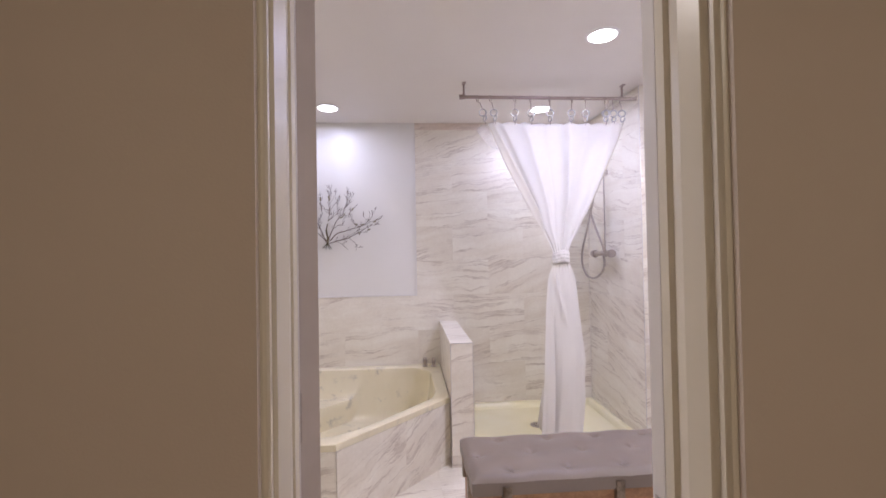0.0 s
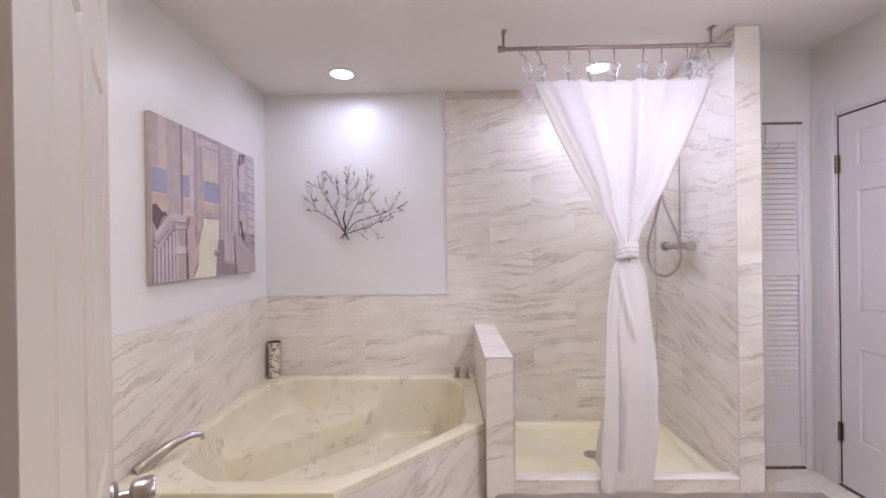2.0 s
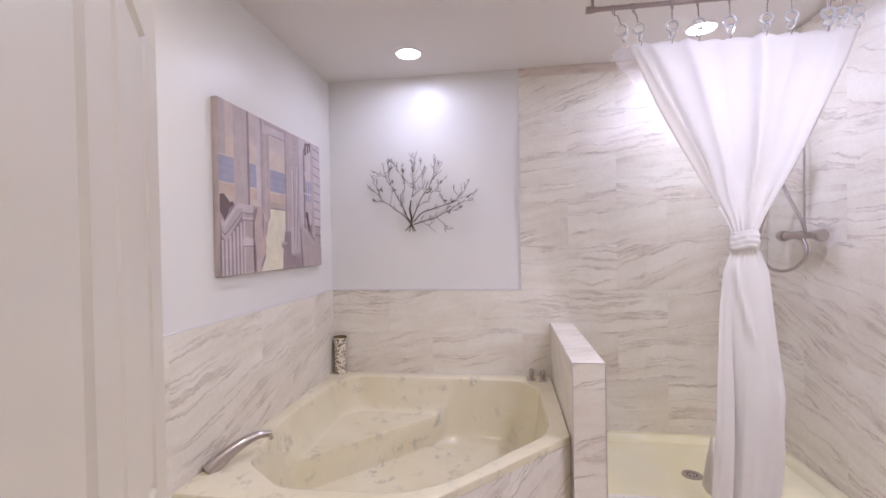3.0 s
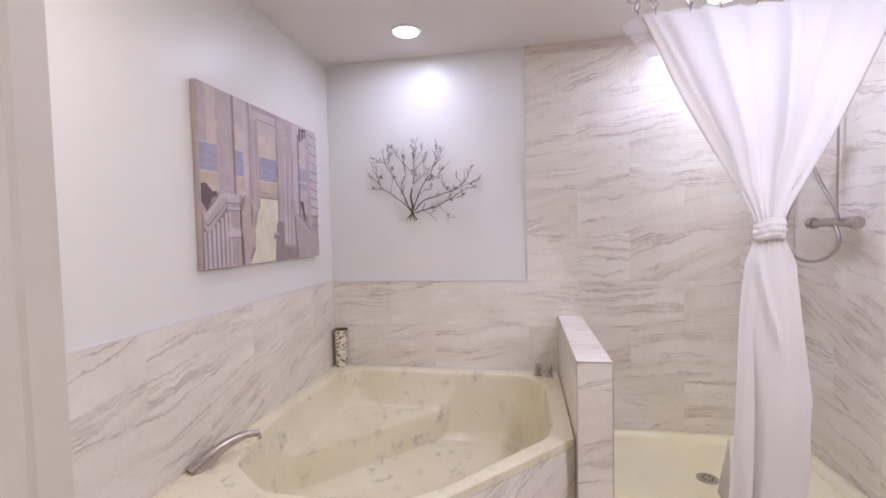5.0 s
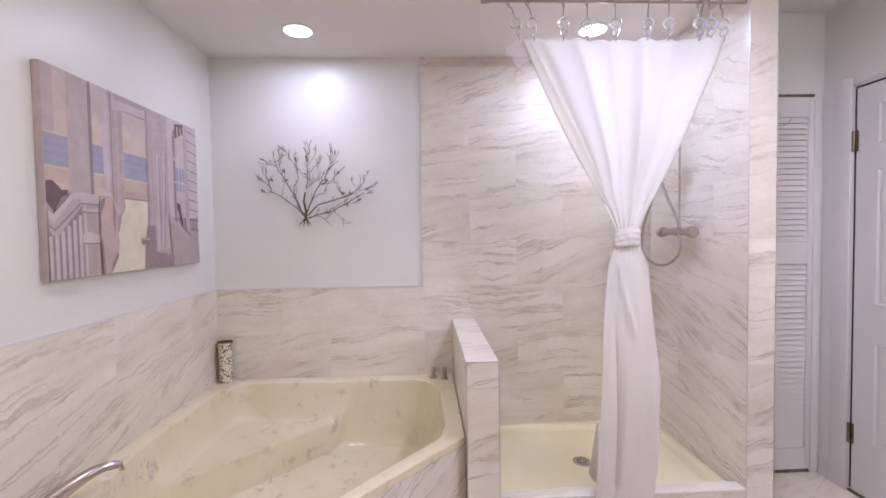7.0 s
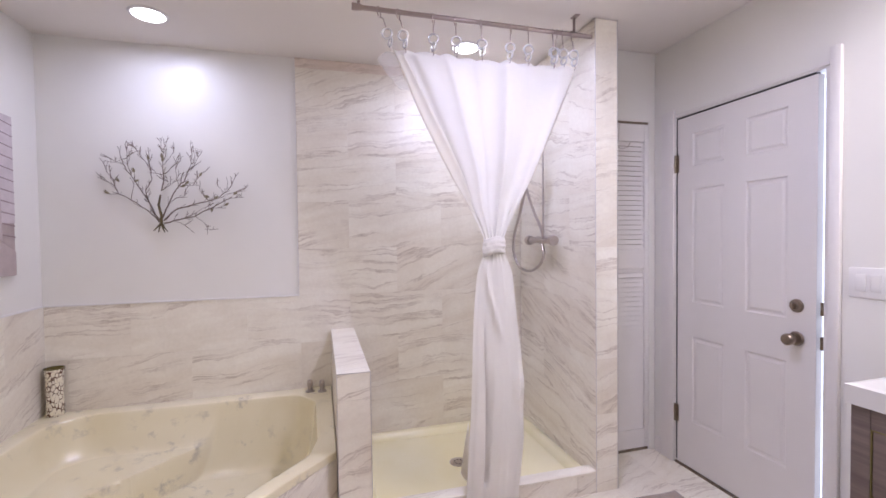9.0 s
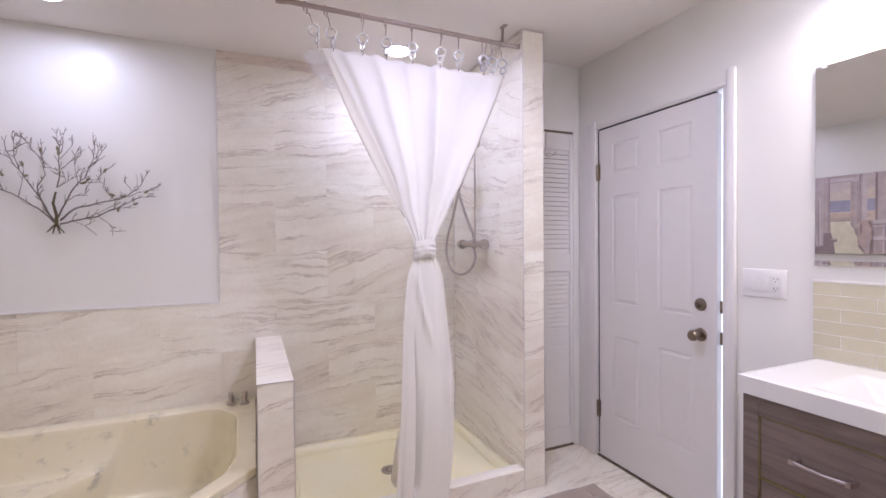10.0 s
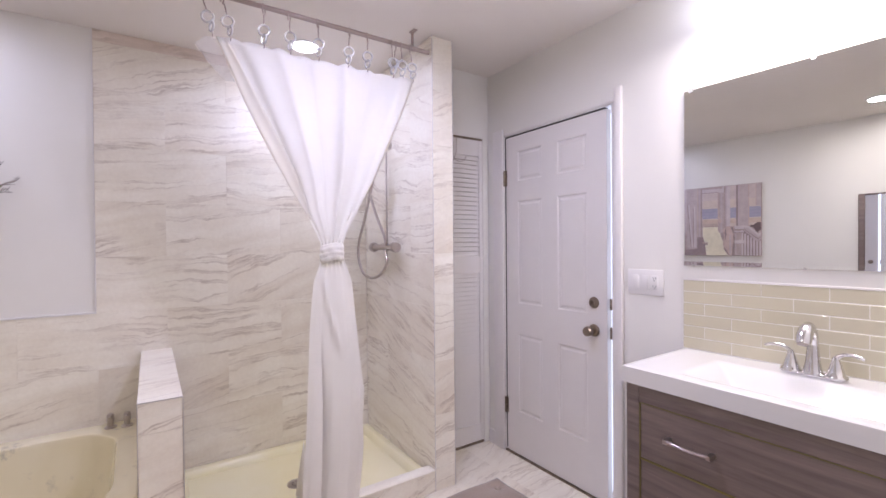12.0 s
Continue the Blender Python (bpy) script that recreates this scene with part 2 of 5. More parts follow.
def floor_and_ceiling():
    solid("floor", boxed(-1.5, 2.6, 1.4, 8.0, -0.12, -0.012), GROUT, "tile bedding under the bathroom and hall", "floor", "structure")
    bm = bmesh.new()
    box(bm, -1.5, 2.6, 1.4, 8.0, H, H + 0.12)
    solid("ceiling", bm, CEIL, "flat warm-white painted ceiling with recessed lights", "ceiling", "structure", smooth=False)


def walls():
    def wall(name, mat, label, *boxes):
        bm = bmesh.new()
        for b in boxes:
            box(bm, *b)
        solid(name, bm, mat, label, "wall", "structure", smooth=False)
    wall("wall_north", PAINT, "off-white painted wall behind bath and shower", (XL - 0.14, XR + 0.14, YB, YB + 0.14, -0.05, H))
    wall("wall_west", PAINT, "off-white painted wall beside the bath", (XL - 0.14, XL, YF - 0.1, YB, -0.05, H))
    # the wall with the exterior door: opening 6.17 to 6.98
    wall("wall_east", PAINT, "off-white painted wall with exterior door and mirror",
         (XR, XR + 0.14, 6.08, 6.150, -0.05, H), (XR, XR + 0.14, 6.985, YB, -0.05, H), (XR, XR + 0.14, 6.150, 6.985, 2.04, H))
    bm = boxed(XR, XR + 0.14, YF - 0.25, 6.0802, -0.05, H)
    bmesh.ops.transform(bm, matrix=SPLAY, verts=bm.verts[:])
    solid("wall_vanity", bm, PAINT, "off-white painted wall behind mirror and vanity", "wall", "structure", smooth=False)
    wall("wall_closet", PAINT, "off-white painted wall above the louvred closet door", (CX1, XR, LY, LY + 0.1, 2.045, H), (2.2, XR, LY, LY + 0.1, 0, 2.045))
    wall("wall_south", PAINT, "off-white painted wall around the doorway",
         (XL, DX0 - 0.02, DY0 + 0.1, YF, -0.05, H), (DX1 + 0.02, XR, DY0 + 0.1, YF, -0.05, H), (DX0 - 0.02, DX1 + 0.02, DY0 + 0.1, YF, 2.06, H))
    wall("wall_hall", HALL, "dim taupe painted hall wall around the doorway",
         (-1.35, DX0 - 0.02, DY0, DY0 + 0.098, -0.05, H), (DX1 + 0.02, 2.4, DY0, DY0 + 0.098, -0.05, H), (DX0 - 0.02, DX1 + 0.02, DY0, DY0 + 0.098, 2.06, H))
    wall("wall_hall_lip", HALL, "dim taupe painted hall wall meeting the door frame",
         (-1.35, DX0 - 0.003, DY0 - 0.012, DY0 - 0.0005, -0.05, H), (DX1 + 0.003, 2.4, DY0 - 0.012, DY0 - 0.0005, -0.05, H), (DX0 - 0.003, DX1 + 0.003, DY0 - 0.012, DY0 - 0.0005, 2.035, H))
    wall("wall_hall_side", HALL, "dim taupe painted hall walls",
         (-0.60, -0.50, 1.5, DY0 - 0.0125, -0.05, H), (1.1, 1.2, 1.5, DY0 - 0.0125, -0.05, H), (-0.6, 1.2, 1.4, 1.5, -0.05, H))
    # closet interior behind the louvres
    wall("wall_closet_inside", PAINT, "plain closet interior", (CX1, XR, 7.6, YB - 0.002, 0, H))


floor_and_ceiling()
walls()

# shower wing wall and low wall: cores carry the tiles
wing = solid("wall_wing", boxed(CX0 + 0.012, CX1 - 0.012, CY + 0.012, YB, 0, H), GROUT, "tiled wing wall closing the shower", "wall", "structure", smooth=False)
lowwall = solid("wall_low", boxed(HX0 + 0.012, HX1 - 0.012, HY + 0.012, YB, 0, HZ - 0.012), GROUT, "low tiled wall between bath and shower", "wall", "structure", smooth=False)

# ---- the doorway and its open door ----
def doorway():
    t = thing("door_frame", (0.16, DY0, 0), "cream painted moulded door frame around the hall doorway", "door frame")
    tagged(t, kind="structure")
    for s, x in ((1, DX0), (-1, DX1)):
        # jamb reveal as a moulded strip: (y, how far it stands into the opening)
        prof = [(4.540, -0.030), (4.540, 0.000), (4.5415, 0.004), (4.545, -0.003), (4.550, -0.003), (4.555, 0.004), (4.563, 0.004), (4.567, -0.006), (4.580, -0.006),
                (4.585, 0.004), (4.63, 0.008), (4.655, 0.004), (4.660, -0.006), (4.674, -0.006), (4.678, 0.002), (4.702, 0.002)]
        bm = bmesh.new()
        prism(bm, [(x + s * d, y) for y, d in prof] + [(x - s * 0.03, 4.702)], 0, 2.06)
        part("moulding", bm, CREAM, t, "", smooth=False)
        part("jamb", boxed(min(x - s * 0.03, x + s * 0.003), max(x - s * 0.03, x + s * 0.003), 4.7025, 4.708 if s > 0 else 4.742, 0, 2.06, 0.001, 1), TRIM, t)
        # casing on the bathroom side
        part("casing", boxed(min(x - s * 0.085, x - s * 0.031), max(x - s * 0.085, x - s * 0.031), YF + 0.001, YF + 0.013, 0, 2.11, 0.003), TRIM, t)
    part("head", boxed(DX0 + 0.01, DX1 - 0.01, 4.54, YF + 0.002, 2.035, 2.06), TRIM, t)
    part("head_casing", boxed(DX0 - 0.008, DX1 + 0.008, YF + 0.003, YF + 0.013, 2.061, 2.11, 0.003), TRIM, t)
    part("strike_plate", boxed(DX1 - 0.0055, DX1 - 0.0035, 4.712, 4.732, 0.83, 0.90), BRUSHED, t)


doorway()


def panel_leaf(w, h, t, cols, rows):
    """A moulded leaf, x 0..w, y 0..t, z 0..h, with raised panels on both faces."""
    bm = bmesh.new()
    xs, zs = sorted({0, w, *(v for c in cols for v in c)}), sorted({0, h, *(v for r in rows for v in r)})
    for y, flip in ((0, False), (t, True)):
        g = {(x, z): bm.verts.new((x, y, z)) for x in xs for z in zs}
        for x0, x1 in zip(xs, xs[1:]):
            for z0, z1 in zip(zs, zs[1:]):
                vs = [g[x0, z0], g[x1, z0], g[x1, z1], g[x0, z1]]
                f = bm.faces.new(vs[::-1] if flip else vs)
                if (x0, x1) in cols and (z0, z1) in rows:
                    for thick, depth in ((0.004, -0.002), (0.009, -0.006), (0.012, 0.0), (0.016, 0.005), (0.003, 0.0)):
                        bmesh.ops.inset_individual(bm, faces=[f], thickness=thick, depth=depth)
    # rim
    for a, b in (((0, 0), (w, 0)), ((w, 0), (w, h)), ((w, h), (0, h)), ((0, h), (0, 0))):
        vs = [bm.verts.new((p[0], y, p[1])) for p, y in ((a, 0), (b, 0), (b, t), (a, t))]
        bm.faces.new(vs)
    bmesh.ops.remove_doubles(bm, verts=bm.verts[:], dist=0.0002)
    return bm


ROWS_Z = [(0.22, 0.80), (0.97, 1.60), (1.71, 1.92)]


def entry_leaf():
    a, b = Vector((-0.122, 4.760, 0)), Vector((-0.548, 5.370, 0))
    w = (b - a).length
    turn = math.degrees(math.atan2(b.y - a.y, b.x - a.x))
    m = pose(a.x, a.y, 0.012, 0, 0, turn)
    bm = panel_leaf(w, 2.015, 0.036, [(0.11, w / 2 - 0.045), (w / 2 + 0.045, w - 0.11)], ROWS_Z)
    bmesh.ops.transform(bm, matrix=m, verts=bm.verts[:])
    t = thing("door", (a.x, a.y, 0), "cream panelled bathroom door standing open beside the doorway", "door")
    part("leaf", bm, CREAM, t, smooth=False)
    # thin skin, coloured greyer than the leaf to stand for its weak light
    bm = boxed(-0.0012, -0.0002, 0.0005, 0.0355, 0.0005, 2.0145)
    bmesh.ops.transform(bm, matrix=m, verts=bm.verts[:])
    part("hinge_edge", bm, EDGE_SHADED, t, "hinge edge with its weak light painted as a duller tone", smooth=False)
    kz, kx = 0.872, w - 0.075
    for s, y in ((-1, 0.0), (1, 0.036)):
        o = m @ Vector((kx, y, kz))
        ax = (m.to_3x3() @ Vector((0, s, 0))).normalized()
        mm = Matrix.Translation(o) @ ax.to_track_quat("Z", "Y").to_matrix().to_4x4()
        bm = bmesh.new()
        lathe(bm, [(0.031, 0.0), (0.031, 0.004), (0.027, 0.008), (0.012, 0.011), (0.011, 0.026), (0.020, 0.029), (0.0255, 0.032), (0.0265, 0.036), (0.0265, 0.060), (0.0235, 0.066), (0.009, 0.067)], mm, 28)
        part("knob", bm, BRUSHED, t, "round brushed nickel knob")
    for z in (0.25, 1.05, 1.8):
        bm = bmesh.new()
        tube(bm, [m @ Vector((-0.006, 0.040, z - 0.04)), m @ Vector((-0.006, 0.040, z + 0.04))], 0.006)
        part("hinge", bm, BRUSHED, t)


entry_leaf()

# ---- exterior door in the vanity-side wall ----
def exterior_door():
    y0, y1 = 6.198, 6.945
    t = thing("exterior_door", (XR, y1, 0), "white six-panel steel exterior door, shut, with daylight at its edge", "door")
    bm = panel_leaf(y1 - y0, 2.004, 0.036, [(0.105, 0.305), (0.425, 0.625)], [(0.27, 0.76), (0.955, 1.595), (1.72, 1.905)])
    bmesh.ops.transform(bm, matrix=pose(XR + 0.006, y1, 0.012, 0, 0, -90) , verts=bm.verts[:])
    part("leaf", bm, TRIM, t, smooth=False)
    for z, r, name in ((1.03, 0.030, "deadbolt"), (0.885, 0.032, "knob")):
        mm = Matrix.Translation((XR + 0.004, 6.275, z)) @ Vector((-1, 0, 0)).to_track_quat("Z", "Y").to_matrix().to_4x4()
        bm = bmesh.new()
        prof = [(r, 0), (r, 0.004), (r * 0.85, 0.010), (0.012, 0.012), (0.012, 0.018)]
        prof = prof[:3] + [(0.016, 0.012), (0.013, 0.02)] if name == "deadbolt" else prof[:4] + [(0.011, 0.03), (0.022, 0.036), (0.026, 0.048), (0.026, 0.060), (0.020, 0.068), (0.008, 0.068)]
        lathe(bm, prof, mm, 28)
        k = part(name, bm, KNOB, t, "aged nickel " + name)
        if name == "deadbolt":
            part("thumb_turn", boxed(XR - 0.032, XR - 0.016, 6.271, 6.279, z - 0.013, z + 0.013, 0.002), KNOB, k)
    for z in (0.30, 1.76):
        bm = bmesh.new()
        tube(bm, [(XR - 0.005, y1 + 0.006, z - 0.05), (XR - 0.005, y1 + 0.006, z + 0.05)], 0.007)
        box(bm, XR + 0.001, XR + 0.004, y1 - 0.012, y1 + 0.004, z - 0.05, z + 0.05)
        part("hinge", bm, BRONZE, t, "dark bronze hinge")
    f = thing("exterior_door_frame", (XR, 6.58, 0), "white painted casing and jambs of the exterior door", "door frame")
    tagged(f, kind="structure")
    part("casing", boxed(XR - 0.016, XR - 0.001, 6.957, 7.05, 0, 2.075, 0.003), TRIM, f)
    part("casing", boxed(XR - 0.020, XR - 0.001, 6.100, 6.140, 0, 2.098, 0.003), TRIM, f)
    part("head_casing", boxed(XR - 0.006, XR - 0.001, 6.141, 6.956, 2.034, 2.050, 0.002), TRIM, f)
    part("jamb", boxed(XR, XR + 0.13, 6.1505, 6.166, 0, 2.04), TRIM, f)
    part("jamb", boxed(XR, XR + 0.13, 6.957, 6.983, 0, 2.04), TRIM, f)
    part("head", boxed(XR, XR + 0.13, 6.1665, 6.9565, 2.026, 2.0395), TRIM, f)
    # dark strips drawn for the shadow gaps at the leaf's top and hinge side
    part("gap_shade", boxed(XR + 0.008, XR + 0.030, 6.207, 6.952, 2.0165, 2.0255), SLOT, f, "dark strip standing in for the shadow gap beside the leaf")
    part("gap_shade", boxed(XR + 0.008, XR + 0.030, 6.946, 6.9562, 0.02, 2.016), SLOT, f, "dark strip standing in for the shadow gap beside the leaf")
    part("threshold", boxed(XR - 0.004, XR + 0.13, 6.167, 6.956, -0.012, 0.0085), BRONZE, f)
    for z in (1.03, 0.885):
        part("strike_plate", boxed(XR - 0.003, XR + 0.034, 6.1662, 6.1765, z - 0.028, z + 0.028), BRONZE, f)
    solid("backdrop", boxed(XR + 0.132, XR + 0.135, 6.152, 6.98, 0, 2.035), DAY, "bright daylight outside the exterior door", "daylight", "structure", smooth=False)


exterior_door()

# ---- louvred closet door ----
def louvre_door():
    x0, x1, y = 1.70, 2.197, LY + 0.004
    t = thing("louvre_door", (1.93, y, 0), "white painted louvred closet door, shut", "closet door")
    part("stile", boxed(x1 - 0.026, x1, y, y + 0.028, 0.02, 2.030, 0.002), TRIM, t)
    part("stile", boxed(x0, x0 + 0.045, y, y + 0.028, 0.02, 2.030, 0.002), TRIM, t)
    for z0, z1 in ((0.02, 0.135), (1.145, 1.262), (1.925, 2.030)):
        part("rail", boxed(x0 + 0.0455, x1 - 0.0265, y + 0.001, y + 0.027, z0, z1), TRIM, t)
    for z0, z1, n in ((0.135, 1.145, 34), (1.262, 1.925, 22)):
        st = (z1 - z0) / n
        for i in range(n):
            z = z0 + st * (i + 0.5)
            bm = boxed(x0 + 0.0455, x1 - 0.0265, -0.0025, 0.0025, -0.0143, 0.0143)
            bmesh.ops.transform(bm, matrix=pose(0, y + 0.014, z, -20), verts=bm.verts[:])
            part("slat", bm, TRIM, t, smooth=False)
    # added dark sheet stands in for the closet's inner shade between slats
    part("closet_shade_sheet", boxed(x0 + 0.01, x1 - 0.01, y + 0.034, y + 0.038, 0.03, 2.02), BRONZE, t)
    f = thing("closet_frame", (1.95, y, 0), "white painted trim round the closet door", "door frame")
    tagged(f, kind="structure")
    part("casing", boxed(2.1978, 2.222, LY + 0.001, LY + 0.03, 0, 2.045, 0.001), TRIM, f)
    part("track", boxed(CX1 + 0.002, 2.199, LY + 0.004, LY + 0.03, 2.032, 2.0445), BRONZE, f)
    # dark strip put in for the shade of the gap under the door
    part("bottom_gap_shade", boxed(CX1 + 0.002, 2.199, LY + 0.008, LY + 0.03, -0.01, 0.014), BRONZE, f)
    # hooks over the top of the door
    k = thing("over_door_hook", (1.98, LY, 1.98), "brushed metal double hook hung over the louvred door", "hook")
    bm = bmesh.new()
    for x in (1.960, 1.982):
        tube(bm, [(x, y + 0.02, 2.0325), (x, y - 0.004, 2.0325), (x, y - 0.007, 2.02), (x - 0.004, y - 0.007, 1.93), (1.958, y - 0.012, 1.885)], 0.0022, 8)
    tube(bm, [(1.950, y - 0.010, 1.925), (1.955, y - 0.014, 1.885), (1.985, y - 0.035, 1.868), (2.015, y - 0.045, 1.878), (2.030, y - 0.047, 1.905)], 0.0024, 8)
    tube(bm, [(1.962, y - 0.008, 1.90), (1.94, y - 0.030, 1.872), (1.925, y - 0.045, 1.895)], 0.0024, 8)
    part("hook_wire", bm, BRUSHED, k)


louvre_door()

# ---- bath ----
FOOT = [(XL + 0.004, YB - 0.012), (XL + 0.004, 6.16), (-0.332, 6.16), (HX0 - 0.004, 6.80), (HX0 - 0.004, YB - 0.012)]
BASIN = [(-1.13, 7.50), (-1.15, 6.80), (-1.08, 6.42), (-0.85, 6.25), (-0.38, 6.26), (-0.22, 6.36), (0.17, 6.80), (0.205, 6.95), (0.19, 7.45), (0.08, 7.60), (-1.0, 7.61)]
TC = Vector((-0.42, 7.0))


def reach(poly, a):
    """Distance from TC to the outline in the direction a."""
    d = Vector((math.cos(a), math.sin(a)))
    best = 1e9
    for i in range(len(poly)):
        p, q = Vector(poly[i]) - TC, Vector(poly[(i + 1) % len(poly)]) - TC
        e = q - p
        den = d.x * e.y - d.y * e.x
        if abs(den) > 1e-9:
            s = (p.x * e.y - p.y * e.x) / den
            u = (p.x * d.y - p.y * d.x) / den
            if s > 0 and -1e-6 <= u <= 1 + 1e-6:
                best = min(best, s)
    return best


def smooth01(v):
    v = min(1.0, max(0.0, v))
    return v * v * (3 - 2 * v)


def bath():
    t = thing("corner_bath", (-0.42, 6.9, 0), "cream cultured-marble corner bath with moulded seat, empty", "bath")
    corners = [math.atan2(y - TC.y, x - TC.x) % math.tau for x, y in FOOT]
    angles = sorted({round(v, 5) for v in [k * math.tau / 380 for k in range(380)] + corners})
    n = len(angles)
    inner = [sum(reach(BASIN, a + k * 0.019) for k in range(-3, 4)) / 7 for a in angles]
    outer = [reach(FOOT, a) for a in angles]
    bm = bmesh.new()
    rings = []

    def ring(rs, z):
        rings.append([bm.verts.new((TC.x + r * math.cos(a), TC.y + r * math.sin(a), z(a, r) if callable(z) else z)) for r, a in zip(rs, angles)])
    ring(outer, RIM - 0.035)
    ring(outer, RIM - 0.004)
    ring([r - 0.004 for r in outer], RIM)
    ring([i + 0.012 for i in inner], RIM)
    ring([i + 0.003 for i in inner], RIM - 0.003)

    for a, b in zip(rings, rings[1:]):
        for k in range(n):
            bm.faces.new((a[k], a[(k + 1) % n], b[(k + 1) % n], b[k]))
    part("rim", bm, BATH, t, "flat cream rim")
    bm = bmesh.new()
    rings = []
    ring([i + 0.003 for i in inner], RIM - 0.003)

    def floor_z(x, y, fall):
        # seat across the far corner by the bath-side wall, deeper basin in front of it
        s = ((x + 1.076) * 0.72 - (y - 6.863) * 0.694)
        deep = 0.02 + 0.02 * smooth01((0.5 - s) / 0.6)
        seat = 0.205
        k = smooth01((s + 0.001) / 0.022)
        return seat * (1 - k) + deep * k
    steps = 96
    for j in range(1, steps + 1):
        f = (j / steps) ** 1.6
        rs = [i * (1 - f * 0.995) for i in inner]
        row = []
        for r, a, i in zip(rs, angles, inner):
            x, y = TC.x + r * math.cos(a), TC.y + r * math.sin(a)
            dist = i - r
            reachf = min(1.0, dist / (0.085 + 0.05 * (0.205 - min(0.205, floor_z(x, y, f))) / 0.185))
            # a crisp upper edge, a steep side and a broad round at its foot
            wallf = smooth01((dist + 0.004) / 0.020) * (1 - (1 - reachf) ** 2.3)
            z = RIM - 0.004 + (floor_z(x, y, f) - RIM + 0.004) * wallf
            row.append(bm.verts.new((x, y, z)))
        rings.append(row)
    for a, b in zip(rings, rings[1:]):
        for k in range(n):
            bm.faces.new((a[k], a[(k + 1) % n], b[(k + 1) % n], b[k]))
    bm.faces.new(rings[-1])
    part("basin", bm, BATH, t, "moulded basin with corner seat")
    # chrome waterfall spout on the rim
    s = thing("bath_spout", (-1.19, 6.33, RIM), "long curved brushed metal bath spout on the rim", "tap")
    a, b = Vector((-1.19, 6.32, 0)), Vector((-1.03, 6.50, 0))
    bm = bmesh.new()
    pts, rad = [], []
    for i in range(13):
        f = i / 12
        p = a.lerp(b, f)
        pts.append((p.x, p.y, RIM - 0.002 + 0.075 * math.sin(min(1, f * 1.25) * math.pi / 2) + 0.02 * f - 0.012 * max(0, f - 0.85) / 0.15))
        rad.append(0.031 - 0.017 * f)
    pts[0] = (a.x, a.y, RIM - 0.003)
    tube(bm, pts, rad, 14)
    part("spout", bm, BRUSHED, s)
    bm = bmesh.new()
    tube(bm, [(b.x, b.y, RIM + 0.085), (b.x + 0.006, b.y + 0.008, RIM + 0.055)], [0.011, 0.009], 12)
    part("outlet", bm, CHROME, s)
    # two handles in the far corner by the low wall
    for x, y in ((0.155, 7.62), (0.225, 7.60)):
        h = thing("bath_tap", (x, y, RIM), "small brushed nickel bath tap handle", "tap", "bath tap handles")
        bm = bmesh.new()
        lathe(bm, [(0.026, 0), (0.026, 0.006), (0.014, 0.012), (0.013, 0.030)], Matrix.Translation((x, y, RIM - 0.001)), 20)
        part("base", bm, BRUSHED, h)
        bm = bmesh.new()
        lathe(bm, [(0.014, 0), (0.017, 0.006), (0.015, 0.035), (0.011, 0.04)], Matrix.Translation((x, y, RIM + 0.030)), 16)
        tube(bm, [(x, y, RIM + 0.058), (x, y - 0.045, RIM + 0.062)], [0.006, 0.004])
        part("handle", bm, BRUSHED, h)


def speckled(name):
    m = material(name, (0.78, 0.71, 0.52), 0.14)
    bs = m.node_tree.nodes["Principled BSDF"]
    co = node(m, "ShaderNodeTexCoord")
    n = node(m, "ShaderNodeTexNoise", i_Scale=2.4, i_Detail=4.0, i_Distortion=0.5)
    link(m, co.outputs["Object"], n.inputs["Vector"])
    base = ramp(m, n.outputs[0], [(0.35, (0.76, 0.685, 0.475)), (0.65, (0.82, 0.755, 0.565))])
    v = node(m, "ShaderNodeTexNoise", i_Scale=12.0, i_Detail=6.0, i_Roughness=0.68, i_Distortion=0.15)
    link(m, co.outputs["Object"], v.inputs["Vector"])
    g = node(m, "ShaderNodeTexNoise", i_Scale=3.1, i_Detail=3.0)
    link(m, co.outputs["Object"], g.inputs["Vector"])
    vein = ramp(m, v.outputs[0], [(0.55, (0, 0, 0)), (0.68, (0.60, 0.60, 0.60))])
    gate = ramp(m, g.outputs[0], [(0.44, (0, 0, 0)), (0.60, (1, 1, 1))])
    mu = node(m, "ShaderNodeMath", operation="MULTIPLY")
    link(m, vein, mu.inputs[0])
    link(m, gate, mu.inputs[1])
    mix = node(m, "ShaderNodeMix", data_type="RGBA")
    link(m, mu.outputs[0], mix.inputs["Factor"])
    link(m, base, mix.inputs["A"])
    mix.inputs["B"].default_value = (0.36, 0.34, 0.30, 1)
    link(m, mix.outputs["Result"], bs.inputs["Base Color"])
    return m


BATH = speckled("cream_cultured_marble")
PAN = mottled("cream_shower_pan", (0.82, 0.75, 0.47), (0.85, 0.79, 0.54), 0.3, 3.0)
bath()

# skirt core behind the tiles of the bath front
bm = bmesh.new()
prism(bm, [(XL + 0.004, 6.172), (-0.337, 6.172), (HX0 - 0.004, 6.818), (HX0 - 0.004, 6.86), (-0.36, 6.215), (XL + 0.004, 6.215)], 0, RIM - 0.036)
skirt = solid("bath_surround", bm, GROUT, "tiled skirt wall in front of the corner bath", "bath surround", "structure", smooth=False)


